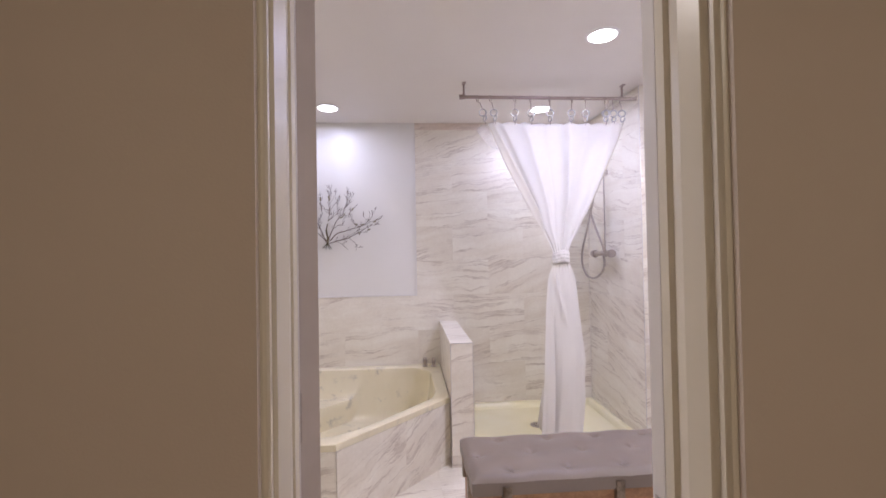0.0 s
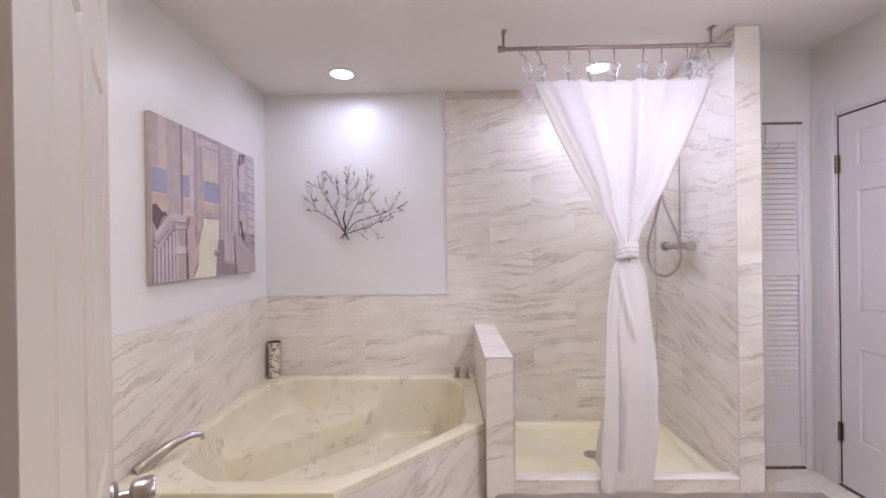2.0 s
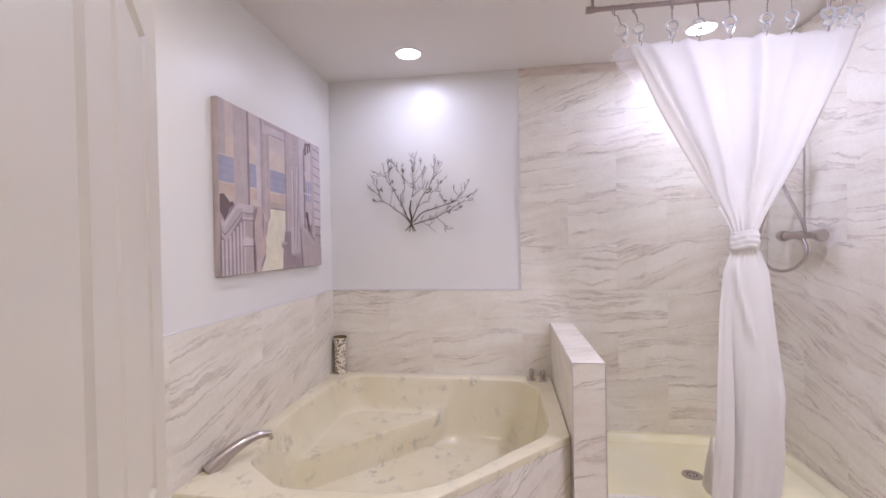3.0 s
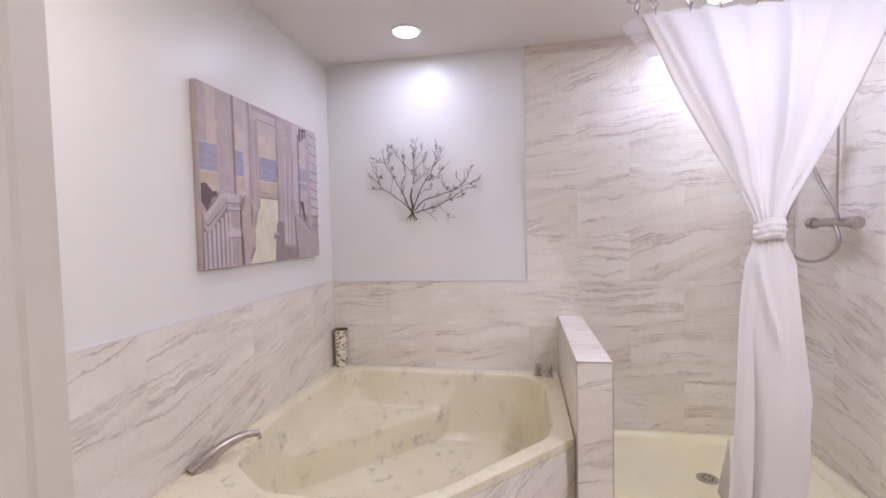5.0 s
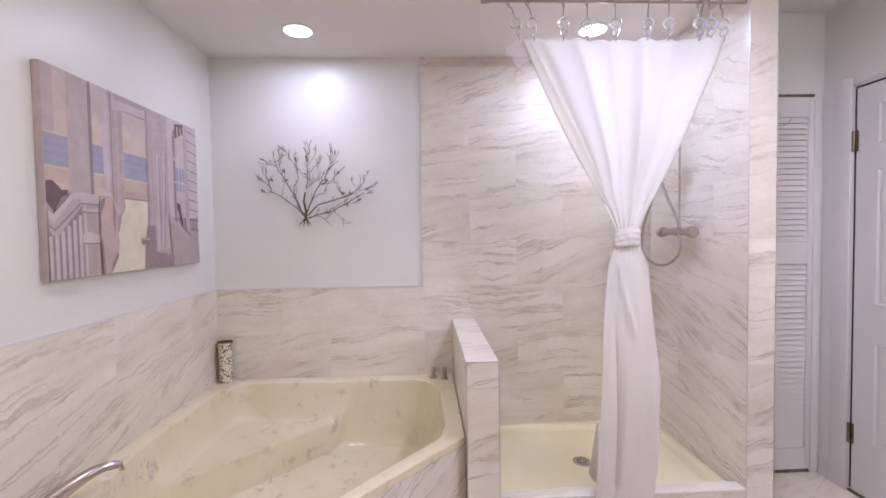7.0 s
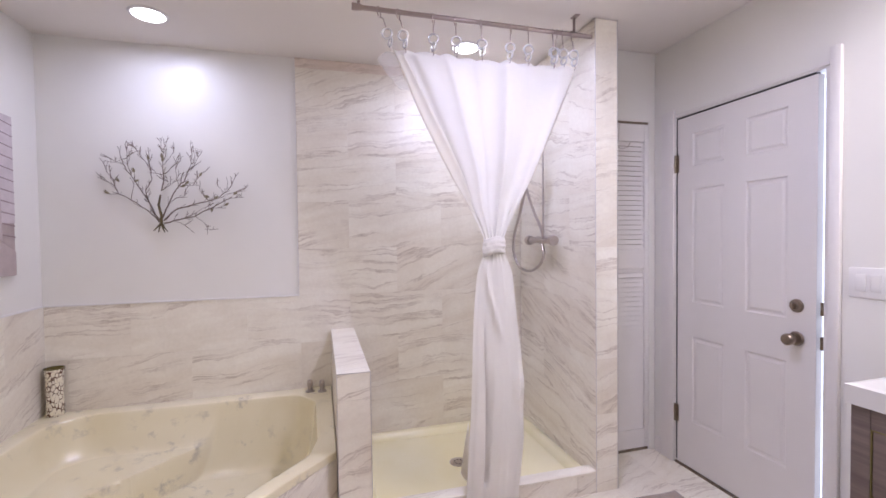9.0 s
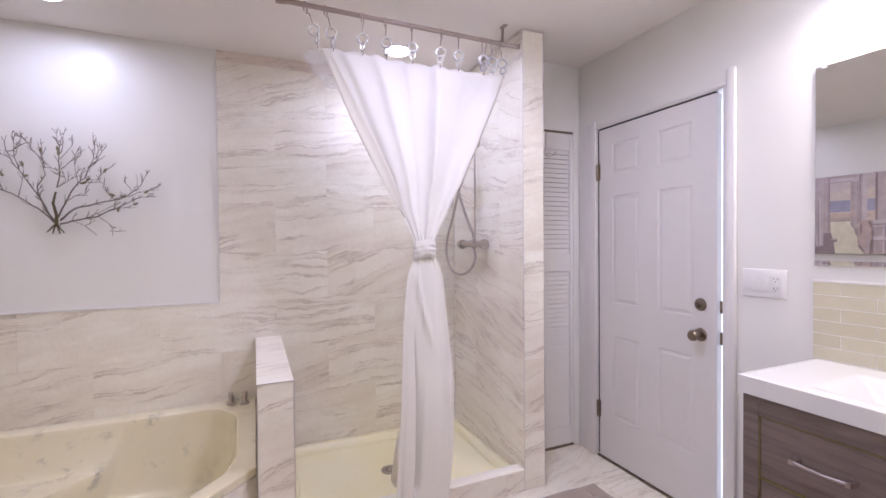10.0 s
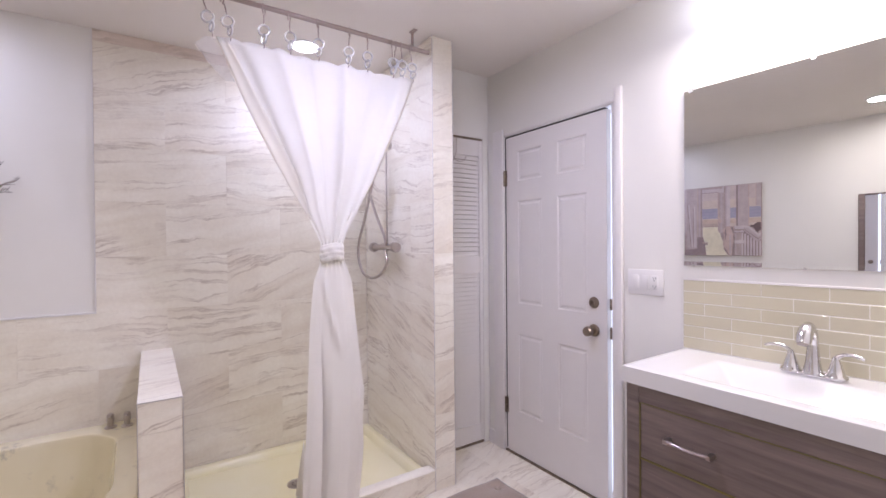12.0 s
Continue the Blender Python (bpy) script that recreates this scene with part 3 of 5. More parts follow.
# ---- shower ----
def shower():
    t = thing("shower_pan", (1.0, 7.2, 0), "cream shower pan with raised lip, dry", "shower pan")
    x0, x1, y0, y1 = HX1 + 0.001, CX0 - 0.001, CY + 0.07, YB - 0.012
    for name, steps in (("lip", ((0.0, 0.0), (0.0, 0.075), (0.008, 0.08), (0.035, 0.08), (0.045, 0.074), (0.06, 0.035))), ("floor", ((0.06, 0.035), (0.075, 0.028), (0.36, 0.026)))):
        bm = bmesh.new()
        rings = []
        for inset, z in steps:
            rings.append([bm.verts.new(v) for v in ((x0 + inset, y0 + inset * 0.4, z), (x1 - inset, y0 + inset * 0.4, z), (x1 - inset, y1 - inset, z), (x0 + inset, y1 - inset, z))])
        for p, q in zip(rings, rings[1:]):
            for k in range(4):
                bm.faces.new((p[k], p[(k + 1) % 4], q[(k + 1) % 4], q[k]))
        if name == "floor":
            bm.faces.new(rings[-1])
        part(name, bm, PAN, t)
    d = thing("shower_drain", (0.99, 7.27, 0.028), "round brushed metal shower drain", "drain")
    bm = bmesh.new()
    lathe(bm, [(0.052, 0), (0.052, 0.002), (0.048, 0.004), (0.040, 0.0025), (0.002, 0.0025)], Matrix.Translation((0.99, 7.27, 0.0285)), 28)
    part("rim", bm, BRUSHED, d)
    for k in range(8):
        a = k * math.tau / 8
        c = (0.99 + 0.024 * math.cos(a), 7.27 + 0.024 * math.sin(a), 0.0312)
        bm = bmesh.new()
        lathe(bm, [(0.005, 0), (0.005, 0.0006)], Matrix.Translation(c), 8)
        part("hole", bm, SLOT, d)
    # curb top
    solid("curb_top", boxed(HX1 + 0.001, CX0 - 0.001, CY - 0.004, CY + 0.069, 0.105, 0.118, 0.003), FLOOR_TILE, "pale stone cap of the shower curb", "curb", "structure")
    solid("curb", boxed(HX1 + 0.001, CX0 + 0.011, CY + 0.011, CY + 0.069, 0, 0.1045), GROUT, "shower curb under its tiles", "curb", "structure", smooth=False)
    # riser, valve and hose on the wing wall
    s = thing("shower_set", (CX0, 7.3, 1.33), "brushed nickel shower valve with riser pipe and hanging hose", "shower")
    bm = bmesh.new()
    tube(bm, [(1.575, 7.31, 1.33), (1.575, 7.31, 1.94), (1.585, 7.31, 1.965), (CX0 - 0.001, 7.31, 1.965)], 0.0055)
    part("riser", bm, BRUSHED, s)
    for y in (7.31,):
        bm = bmesh.new()
        lathe(bm, [(0.022, 0), (0.022, 0.006), (0.012, 0.012)], Matrix.Translation((CX0 - 0.001, y, 1.965)) @ Matrix.Rotation(radians(-90), 4, "Y"), 16)
        part("flange", bm, BRUSHED, s)
    bm = bmesh.new()
    tube(bm, [(1.545, 7.41, 1.325), (1.545, 7.34, 1.325), (1.545, 7.25, 1.325), (1.545, 7.17, 1.325)], [0.022, 0.018, 0.018, 0.022], 18)
    part("valve_body", bm, BRUSHED, s)
    for y, e in ((7.415, 7.455), (7.165, 7.125)):
        bm = bmesh.new()
        tube(bm, [(1.545, y, 1.325), (1.545, (y + e) / 2, 1.325), (1.545, e, 1.325)], [0.027, 0.032, 0.029], 18)
        part("valve_knob", bm, BRUSHED, s)
    for y in (7.36, 7.22):
        bm = bmesh.new()
        tube(bm, [(1.555, y, 1.325), (CX0 - 0.001, y, 1.325)], [0.016, 0.028], 16)
        part("inlet", bm, BRUSHED, s)
    # the hose hangs in a long teardrop from the hand shower and returns to the valve
    def bend(pts, per=6):
        pts = [Vector(p) for p in pts]
        out = []
        for i in range(len(pts) - 1):
            p0, p1, p2, p3 = pts[max(i - 1, 0)], pts[i], pts[i + 1], pts[min(i + 2, len(pts) - 1)]
            for k in range(per):
                f = k / per
                out.append(0.5 * (2 * p1 + (p2 - p0) * f + (2 * p0 - 5 * p1 + 4 * p2 - p3) * f * f + (3 * p1 - p0 - 3 * p2 + p3) * f ** 3))
        return out + [pts[-1]]
    bm = bmesh.new()
    tube(bm, bend([(1.49, 7.325, 1.80), (1.50, 7.355, 1.73), (1.50, 7.395, 1.66), (1.50, 7.495, 1.486), (1.50, 7.565, 1.38), (1.50, 7.590, 1.30), (1.50, 7.580, 1.235), (1.50, 7.530, 1.17), (1.50, 7.46, 1.138),
                   (1.50, 7.36, 1.132), (1.50, 7.265, 1.155), (1.505, 7.20, 1.20), (1.51, 7.185, 1.255), (1.525, 7.235, 1.305)]), 0.0085, 10)
    part("hose", bm, BRUSHED, s, "ribbed metal hose")
    bm = bmesh.new()
    tube(bm, bend([(1.497, 7.375, 1.69), (1.497, 7.385, 1.655), (1.503, 7.30, 1.51), (1.512, 7.225, 1.40), (1.528, 7.225, 1.335)]), 0.0085, 10)
    part("hose", bm, BRUSHED, s, "ribbed metal hose")
    bm = bmesh.new()
    tube(bm, [(1.49, 7.326, 1.79), (1.465, 7.315, 1.85), (1.43, 7.30, 1.90)], [0.010, 0.011, 0.013], 12)
    lathe(bm, [(0.016, -0.012), (0.034, 0.0), (0.034, 0.012), (0.002, 0.013)], Matrix.Translation((1.43, 7.295, 1.905)) @ Vector((-0.6, -0.1, -0.6)).to_track_quat("Z", "Y").to_matrix().to_4x4(), 20)
    part("hand_shower", bm, BRUSHED, s)


shower()


# ---- curtain, rod and rings ----
RZ, RY = 2.377, 6.84
CLOTH = mottled("white_waffle_cloth", (0.90, 0.868, 0.81), (0.92, 0.888, 0.83), 0.85, 5.0, 0.0)
_t = CLOTH.node_tree
_tr = node(CLOTH, "ShaderNodeBsdfTranslucent")
_tr.inputs[0].default_value = (0.94, 0.91, 0.86, 1)
_mx = node(CLOTH, "ShaderNodeMixShader", i_0=0.16)
link(CLOTH, _t.nodes["Principled BSDF"].outputs[0], _mx.inputs[1])
link(CLOTH, _tr.outputs[0], _mx.inputs[2])
link(CLOTH, _mx.outputs[0], _t.nodes["Material Output"].inputs[0])
_co = node(CLOTH, "ShaderNodeTexCoord")
_wx = node(CLOTH, "ShaderNodeTexWave", i_Scale=70.0, i_Distortion=0.6, bands_direction="Z")
_wy = node(CLOTH, "ShaderNodeTexWave", i_Scale=70.0, i_Distortion=0.6, bands_direction="X")
link(CLOTH, _co.outputs["Object"], _wx.inputs["Vector"])
link(CLOTH, _co.outputs["Object"], _wy.inputs["Vector"])
_ml = node(CLOTH, "ShaderNodeMath", operation="ADD")
link(CLOTH, _wx.outputs[1], _ml.inputs[0])
link(CLOTH, _wy.outputs[1], _ml.inputs[1])
_bp = node(CLOTH, "ShaderNodeBump", i_Strength=0.35, i_Distance=0.0015)
link(CLOTH, _ml.outputs[0], _bp.inputs["Height"])
link(CLOTH, _bp.outputs[0], _t.nodes["Principled BSDF"].inputs["Normal"])
RING_X = [0.505, 0.592, 0.757, 0.864, 0.994, 1.149, 1.243, 1.378, 1.402, 1.432, 1.485]


RODMETAL = material("warm_brushed_rod", (0.40, 0.33, 0.31), 0.32, 1.0)


def rod():
    t = thing("curtain_rod", (1.0, RY, H), "brushed nickel curtain rod hung from the ceiling", "curtain rod")
    bm = bmesh.new()
    tube(bm, [(0.405, RY, RZ), (CX0 - 0.002, RY, RZ)], 0.011, 14)
    part("rod", bm, RODMETAL, t)
    bm = bmesh.new()
    tube(bm, [(0.385, RY, RZ), (0.412, RY, RZ)], [0.016, 0.016], 16)
    part("end_cap", bm, RODMETAL, t)
    for x in (0.415, 1.50):
        bm = bmesh.new()
        tube(bm, [(x, RY, RZ), (x, RY, H - 0.012), (x + 0.004, RY, H - 0.004)], [0.007, 0.007, 0.007], 10)
        box(bm, x - 0.012, x + 0.012, RY - 0.035, RY + 0.012, H - 0.004, H)
        tube(bm, [(x - 0.012, RY, RZ), (x + 0.012, RY, RZ)], 0.014, 14)
        part("bracket", bm, RODMETAL, t)


def loop(c, r, axis, n=18, stretch=1.0):
    u = Vector(axis).orthogonal().normalized()
    v = Vector(axis).normalized().cross(u)
    return [Vector(c) + r * (math.cos(k * math.tau / n) * u + math.sin(k * math.tau / n) * v * stretch) for k in range(n)]


def top_x(u):
    """Where the cloth's top edge hangs between its first and last ring."""
    return 0.56 + (1.50 - 0.56) * u


def curtain():
    t = thing("shower_curtain", (1.1, RY, RZ), "white waffle-weave shower curtain tied at its waist with a cloth band", "curtain")
    nu, nv = 150, 90
    levels = [  # height, left edge, right edge, fold depth
        (2.215, 0.575, 1.500, 0.020), (2.10, 0.642, 1.458, 0.038), (1.95, 0.718, 1.388, 0.048), (1.80, 0.797, 1.320, 0.044), (1.65, 0.868, 1.252, 0.040),
        (1.50, 0.922, 1.176, 0.028), (1.40, 0.975, 1.125, 0.026), (1.345, 0.998, 1.103, 0.020), (1.265, 0.996, 1.112, 0.020), (1.17, 0.962, 1.149, 0.022),
        (0.96, 0.939, 1.166, 0.026), (0.63, 0.916, 1.192, 0.030), (0.51, 0.908, 1.180, 0.030), (0.36, 0.892, 1.178, 0.030), (0.09, 0.876, 1.146, 0.030)]
    bm = bmesh.new()
    rows = []
    for j in range(nv + 1):
        z = 2.215 + (0.06 - 2.215) * j / nv
        i = max(k for k in range(len(levels)) if levels[k][0] >= z - 1e-6)
        i = min(i, len(levels) - 2)
        a, b = levels[i], levels[i + 1]
        f = min(1, max(0, (a[0] - z) / (a[0] - b[0])))
        xl, xr, dep = (a[k] + (b[k] - a[k]) * f for k in (1, 2, 3))
        row = []
        for i in range(nu + 1):
            u = i / nu
            wob = noise.noise(Vector((u * 3.0, z * 0.9, 3.1))) * 0.5
            # broad soft folds above the tie, two or three large ones below it, tight pleats only at the tie
            tight = math.exp(-((z - 1.31) / (0.085 if z > 1.31 else 0.06)) ** 2)
            if z > 1.31:
                fold = (1 - tight) * (0.55 * math.sin(u * math.tau * 2.6 + 0.9 + wob) + 0.30 * math.sin(u * math.tau * 6.2 + 2.0 * wob) * (0.4 + 0.6 * smooth01((z - 1.9) / 0.3)))
            else:
                fold = (1 - tight) * (0.30 * math.sin(u * math.tau * 0.9 + 2.4 + 0.6 * wob) + 0.10 * math.sin(u * math.tau * 2.6 + 1.0 + 2 * wob))
            fold += tight * 0.30 * math.sin(u * math.tau * 6.5 + 0.5)
            fine = noise.noise(Vector((u * 9, z * 2.2, 9.0))) * 0.35 * tight + noise.noise(Vector((u * 3.5, z * 2.0, 4.0))) * 0.35
            x = xl + (xr - xl) * (u + 0.010 * math.sin(u * math.tau * 6))
            y = RY + dep * (fold * (0.62 + 0.33 * smooth01((z - 1.40) / 0.25)) + fine) * (0.6 + 0.4 * math.sin(math.pi * u))
            y += 0.02 * math.sin(math.pi * u) * smooth01((z - 1.38) / 0.2)
            zz = z
            if j == 0:
                zz += 0.012 * abs(math.sin(u * math.pi * 9)) - 0.012
            if z < 1.25:
                # a deep central fold, the left panel swinging back into the shower
                k = smooth01((1.05 - z) / 0.6)
                uc = 0.20 + 0.10 * smooth01((1.0 - z) / 0.8)
                if u > uc:
                    y += k * 0.075 * smooth01((u - uc) / 0.025) * math.exp(-(u - uc) / 0.085)
                y -= k * 0.012 * math.exp(-((u - uc * 0.5) / 0.12) ** 2)
                # a slanting ridge where the cloth is pulled up to the band, and a dent at the right edge
                ur = 0.20 + 0.42 * (1.20 - z) / 0.36
                y -= 0.016 * math.exp(-((u - ur) / 0.075) ** 2) * smooth01((1.24 - z) / 0.08) * smooth01((z - 0.80) / 0.14)
                y -= 0.055 * smooth01((1.2 - z) / 1.0)
                y -= 0.018 * math.exp(-((u - 0.90) / 0.07) ** 2 - ((z - 0.60) / 0.07) ** 2)
            if z < 0.30:
                # the hem hangs in front of the curb
                y = min(y, CY - 0.015 + max(0.0, z - 0.13))
            row.append(bm.verts.new((x, y, zz)))
        rows.append(row)
    for a, b in zip(rows, rows[1:]):
        for i in range(nu):
            bm.faces.new((a[i], a[i + 1], b[i + 1], b[i]))
    cloth = part("cloth", bm, CLOTH, t, "white waffle-weave cloth gathered in folds")
    so = cloth.modifiers.new("thick", "SOLIDIFY")
    so.thickness = 0.0015
    # the band: a strip of the same cloth wound twice, creased and pulled tight
    bm = bmesh.new()
    grid = []
    for j in range(25):
        f = j / 24
        ring = []
        for k in range(56):
            a = k * math.tau / 56
            ridge = 0.0030 * abs(math.sin(f * math.pi * 3.5 + 0.25 * math.sin(a))) + 0.006 * noise.noise(Vector((2.2 * math.cos(a), f * 3.0, 2.2 * math.sin(a))))
            bulge = 0.008 * math.sin(math.pi * f) ** 0.6 + ridge
            ring.append(bm.verts.new((1.052 + (0.050 + bulge) * math.cos(a), RY + 0.004 + (0.024 + bulge) * math.sin(a), 1.262 + 0.084 * f + 0.006 * math.cos(a + 0.6) + 0.003 * math.sin(3 * a))))
        grid.append(ring)
    for p, q in zip(grid, grid[1:]):
        for k in range(56):
            bm.faces.new((p[k], p[(k + 1) % 56], q[(k + 1) % 56], q[k]))
    band = part("tie_band", bm, CLOTH, t)
    so = band.modifiers.new("thick", "SOLIDIFY")
    so.thickness = 0.002
    # thin liner hanging behind, its edges showing past the cloth
    for side in (0, 1):
        bm = bmesh.new()
        rr = []
        for j in range(25):
            z = 2.205 - (2.205 - 1.46) * j / 24
            i = min(max(k for k in range(len(levels)) if levels[k][0] >= z - 1e-6), len(levels) - 2)
            f = (levels[i][0] - z) / (levels[i][0] - levels[i + 1][0])
            e = levels[i][1 + side] + (levels[i + 1][1 + side] - levels[i][1 + side]) * f
            wide = -0.006 + 0.018 * smooth01((z - 1.46) / 0.2) + (0.034 if side == 0 else 0.006) * math.sin(math.pi * min(1.0, max(0.0, (z - 1.46) / 0.74)))
            xa, xb = (e - wide, e + 0.03) if side == 0 else (e - 0.03, e + wide)
            rr.append([bm.verts.new((xa + (xb - xa) * q / 5, RY + 0.001 + 0.010 * smooth01(q / 3), z)) for q in range(6)])
        for a, b in zip(rr, rr[1:]):
            for q in range(5):
                bm.faces.new((a[q], a[q + 1], b[q + 1], b[q]))
        liner = part("liner", bm, LINER, t, "thin beige fabric liner")
        so = liner.modifiers.new("thick", "SOLIDIFY")
        so.thickness = 0.0008
    bm = bmesh.new()
    vs = [bm.verts.new(v) for v in ((0.912, 6.852, 0.45), (0.930, 6.858, 0.13), (0.895, 6.868, 0.155), (0.876, 6.872, 0.19), (0.893, 6.862, 0.32))]
    for f in ((0, 1, 4), (1, 2, 4), (2, 3, 4)):
        bm.faces.new([vs[i] for i in f])
    tail = part("liner_tail", bm, LINER, t, "loose lower corner of the beige liner")
    so = tail.modifiers.new("thick", "SOLIDIFY")
    so.thickness = 0.0008
    # clear vinyl corner of the liner, standing out past the cloth
    bm = bmesh.new()
    sheet = [[bm.verts.new((xa + (xb - xa) * q / 4, RY + 0.006 + 0.003 * math.sin(q * 1.7 + z * 30), z)) for q in range(5)]
             for z, xa, xb in ((2.196, 0.530, 0.585), (2.160, 0.493, 0.60), (2.100, 0.535, 0.61), (2.030, 0.596, 0.64))]
    for p, q in zip(sheet, sheet[1:]):
        for k in range(4):
            bm.faces.new((p[k], p[k + 1], q[k + 1], q[k]))
    flap = part("clear_flap", bm, VINYL_CLEAR, t, "clear vinyl corner of the liner")
    so = flap.modifiers.new("thick", "SOLIDIFY")
    so.thickness = 0.0006


def rings():
    first = None
    for n, x in enumerate(RING_X):
        lean = (0.035, 0.022, 0, 0.004, 0.003, -0.004, 0, 0.004, -0.01, 0.006, 0.012)[n]
        t = thing("curtain_ring", (x, RY, RZ), "metal hook with clear acrylic rings linking rod and curtain", "curtain ring", "rings along the curtain rod")
        bm = bmesh.new()
        tube(bm, [(x + 0.010 * math.sin(a), RY + 0.018 * math.sin(a), RZ - 0.010 + 0.023 * math.cos(a)) for a in (radians(k) for k in range(-155, 156, 25))] + [(x + lean * 0.5, RY, RZ - 0.035), (x + lean, RY, RZ - 0.085)], 0.0029, 8)
        part("hook", bm, RODMETAL, t)
        for k, (dz, r, ax) in enumerate(((0.102, 0.0225, (0.3, 1, 0)), (0.139, 0.0185, (1, 0.28, 0)))):
            bm = bmesh.new()
            tube(bm, loop((x + lean * (1 + k * 0.4), RY, RZ - dz), r, ax), 0.0047, 8, closed=True)
            part("acrylic_ring", bm, ACRYLIC, t, "clear acrylic ring")
        bm = bmesh.new()
        tube(bm, [(x + lean * 1.4, RY, RZ - 0.154), (x + lean * 1.5, RY - 0.006, RZ - 0.168), (x + lean * 1.5, RY + 0.004, RZ - 0.178)], 0.0022, 7)
        part("clip", bm, RODMETAL, t)


VINYL_CLEAR = material("clear_vinyl", (0.95, 0.94, 0.96), 0.25, 0.0)
_mv = node(VINYL_CLEAR, "ShaderNodeMixShader", i_0=0.13)
link(VINYL_CLEAR, node(VINYL_CLEAR, "ShaderNodeBsdfTransparent").outputs[0], _mv.inputs[1])
link(VINYL_CLEAR, VINYL_CLEAR.node_tree.nodes["Principled BSDF"].outputs[0], _mv.inputs[2])
link(VINYL_CLEAR, _mv.outputs[0], VINYL_CLEAR.node_tree.nodes["Material Output"].inputs[0])
LINER = material("beige_liner", (0.88, 0.85, 0.78), 0.7)
_tl = node(LINER, "ShaderNodeBsdfTranslucent")
_tl.inputs[0].default_value = (0.90, 0.86, 0.78, 1)
_ml = node(LINER, "ShaderNodeMixShader", i_0=0.55)
link(LINER, LINER.node_tree.nodes["Principled BSDF"].outputs[0], _ml.inputs[1])
link(LINER, _tl.outputs[0], _ml.inputs[2])
link(LINER, _ml.outputs[0], LINER.node_tree.nodes["Material Output"].inputs[0])
rod()
rings()
curtain()

# ---- bench ----
def bench():
    x0, x1, y0, y1 = 0.268, 1.44, 5.695, 6.112
    t = thing("storage_bench", (0.85, 5.9, 0), "storage trunk bench with tufted grey vinyl seat over tan wood", "bench")
    part("trunk", boxed(x0 + 0.02, x1 - 0.02, y0 + 0.02, y1 - 0.02, 0.02, 0.375, 0.004), OAK, t, "tan wooden trunk body")
    nx, ny = 96, 40
    tufts = [(x0 + (x1 - x0) * (i + 0.5 + (0.0 if j == 1 else 0.5) - 0.25) / 5.0, y0 + (y1 - y0) * (j + 0.5) / 3) for j in range(3) for i in range(5)]
    tufts = [(x, y) for x, y in tufts if x < x1 - 0.05]
    bm = bmesh.new()
    top = []
    for j in range(ny + 1):
        row = []
        for i in range(nx + 1):
            x, y = x0 + (x1 - x0) * i / nx, y0 + (y1 - y0) * j / ny
            e = min(x - x0, x1 - x, y - y0, y1 - y)
            z = 0.456 - 0.024 * max(0, 1 - e / 0.04) ** 2 + 0.006 * min(1, e / 0.15)
            for tx, ty in tufts:
                d = math.hypot(x - tx, y - ty)
                z -= 0.015 * math.exp(-(d / 0.018) ** 2) + 0.009 * math.exp(-(d / 0.06) ** 2)
            row.append(bm.verts.new((x, y, z)))
        top.append(row)
    for a, b in zip(top, top[1:]):
        for i in range(nx):
            bm.faces.new((a[i], a[i + 1], b[i + 1], b[i]))
    edge = [top[0][i] for i in range(nx + 1)] + [top[j][nx] for j in range(1, ny + 1)] + [top[ny][i] for i in range(nx - 1, -1, -1)] + [top[j][0] for j in range(ny - 1, 0, -1)]
    low = [bm.verts.new((v.co.x, v.co.y, 0.38)) for v in edge]
    n = len(edge)
    for i in range(n):
        bm.faces.new((edge[i], low[i], low[(i + 1) % n], edge[(i + 1) % n]))
    bm.faces.new(low)
    seat = part("seat", bm, VINYL, t, "tufted grey vinyl seat pad")
    for x, y in tufts:
        bm = bmesh.new()
        lathe(bm, [(0.012, -0.002), (0.011, 0.003), (0.006, 0.006), (0.001, 0.007)], Matrix.Translation((x, y, 0.4395)), 12)
        part("button", bm, VINYL, seat)
    for x in (x0 + 0.14, x0 + 0.60, x1 - 0.14):
        part("buckle", boxed(x - 0.018, x + 0.018, y0 - 0.006, y0 + 0.019, 0.30, 0.415, 0.003), BRONZE, t, "dark bronze latch")
    for y in (y0 + 0.12, y1 - 0.12):
        part("side_latch", boxed(x0 - 0.004, x0 + 0.019, y - 0.018, y + 0.018, 0.32, 0.405, 0.003), BRONZE, t, "dark bronze latch")
    for x in (x0 + 0.05, x1 - 0.05):
        for y in (y0 + 0.05, y1 - 0.05):
            part("foot", boxed(x - 0.02, x + 0.02, y - 0.02, y + 0.02, 0, 0.0215), OAK, t)


bench()


# ---- vanity ----
VX0, VY0, VY1 = 1.80, 4.83, 5.815
VZ = 0.882


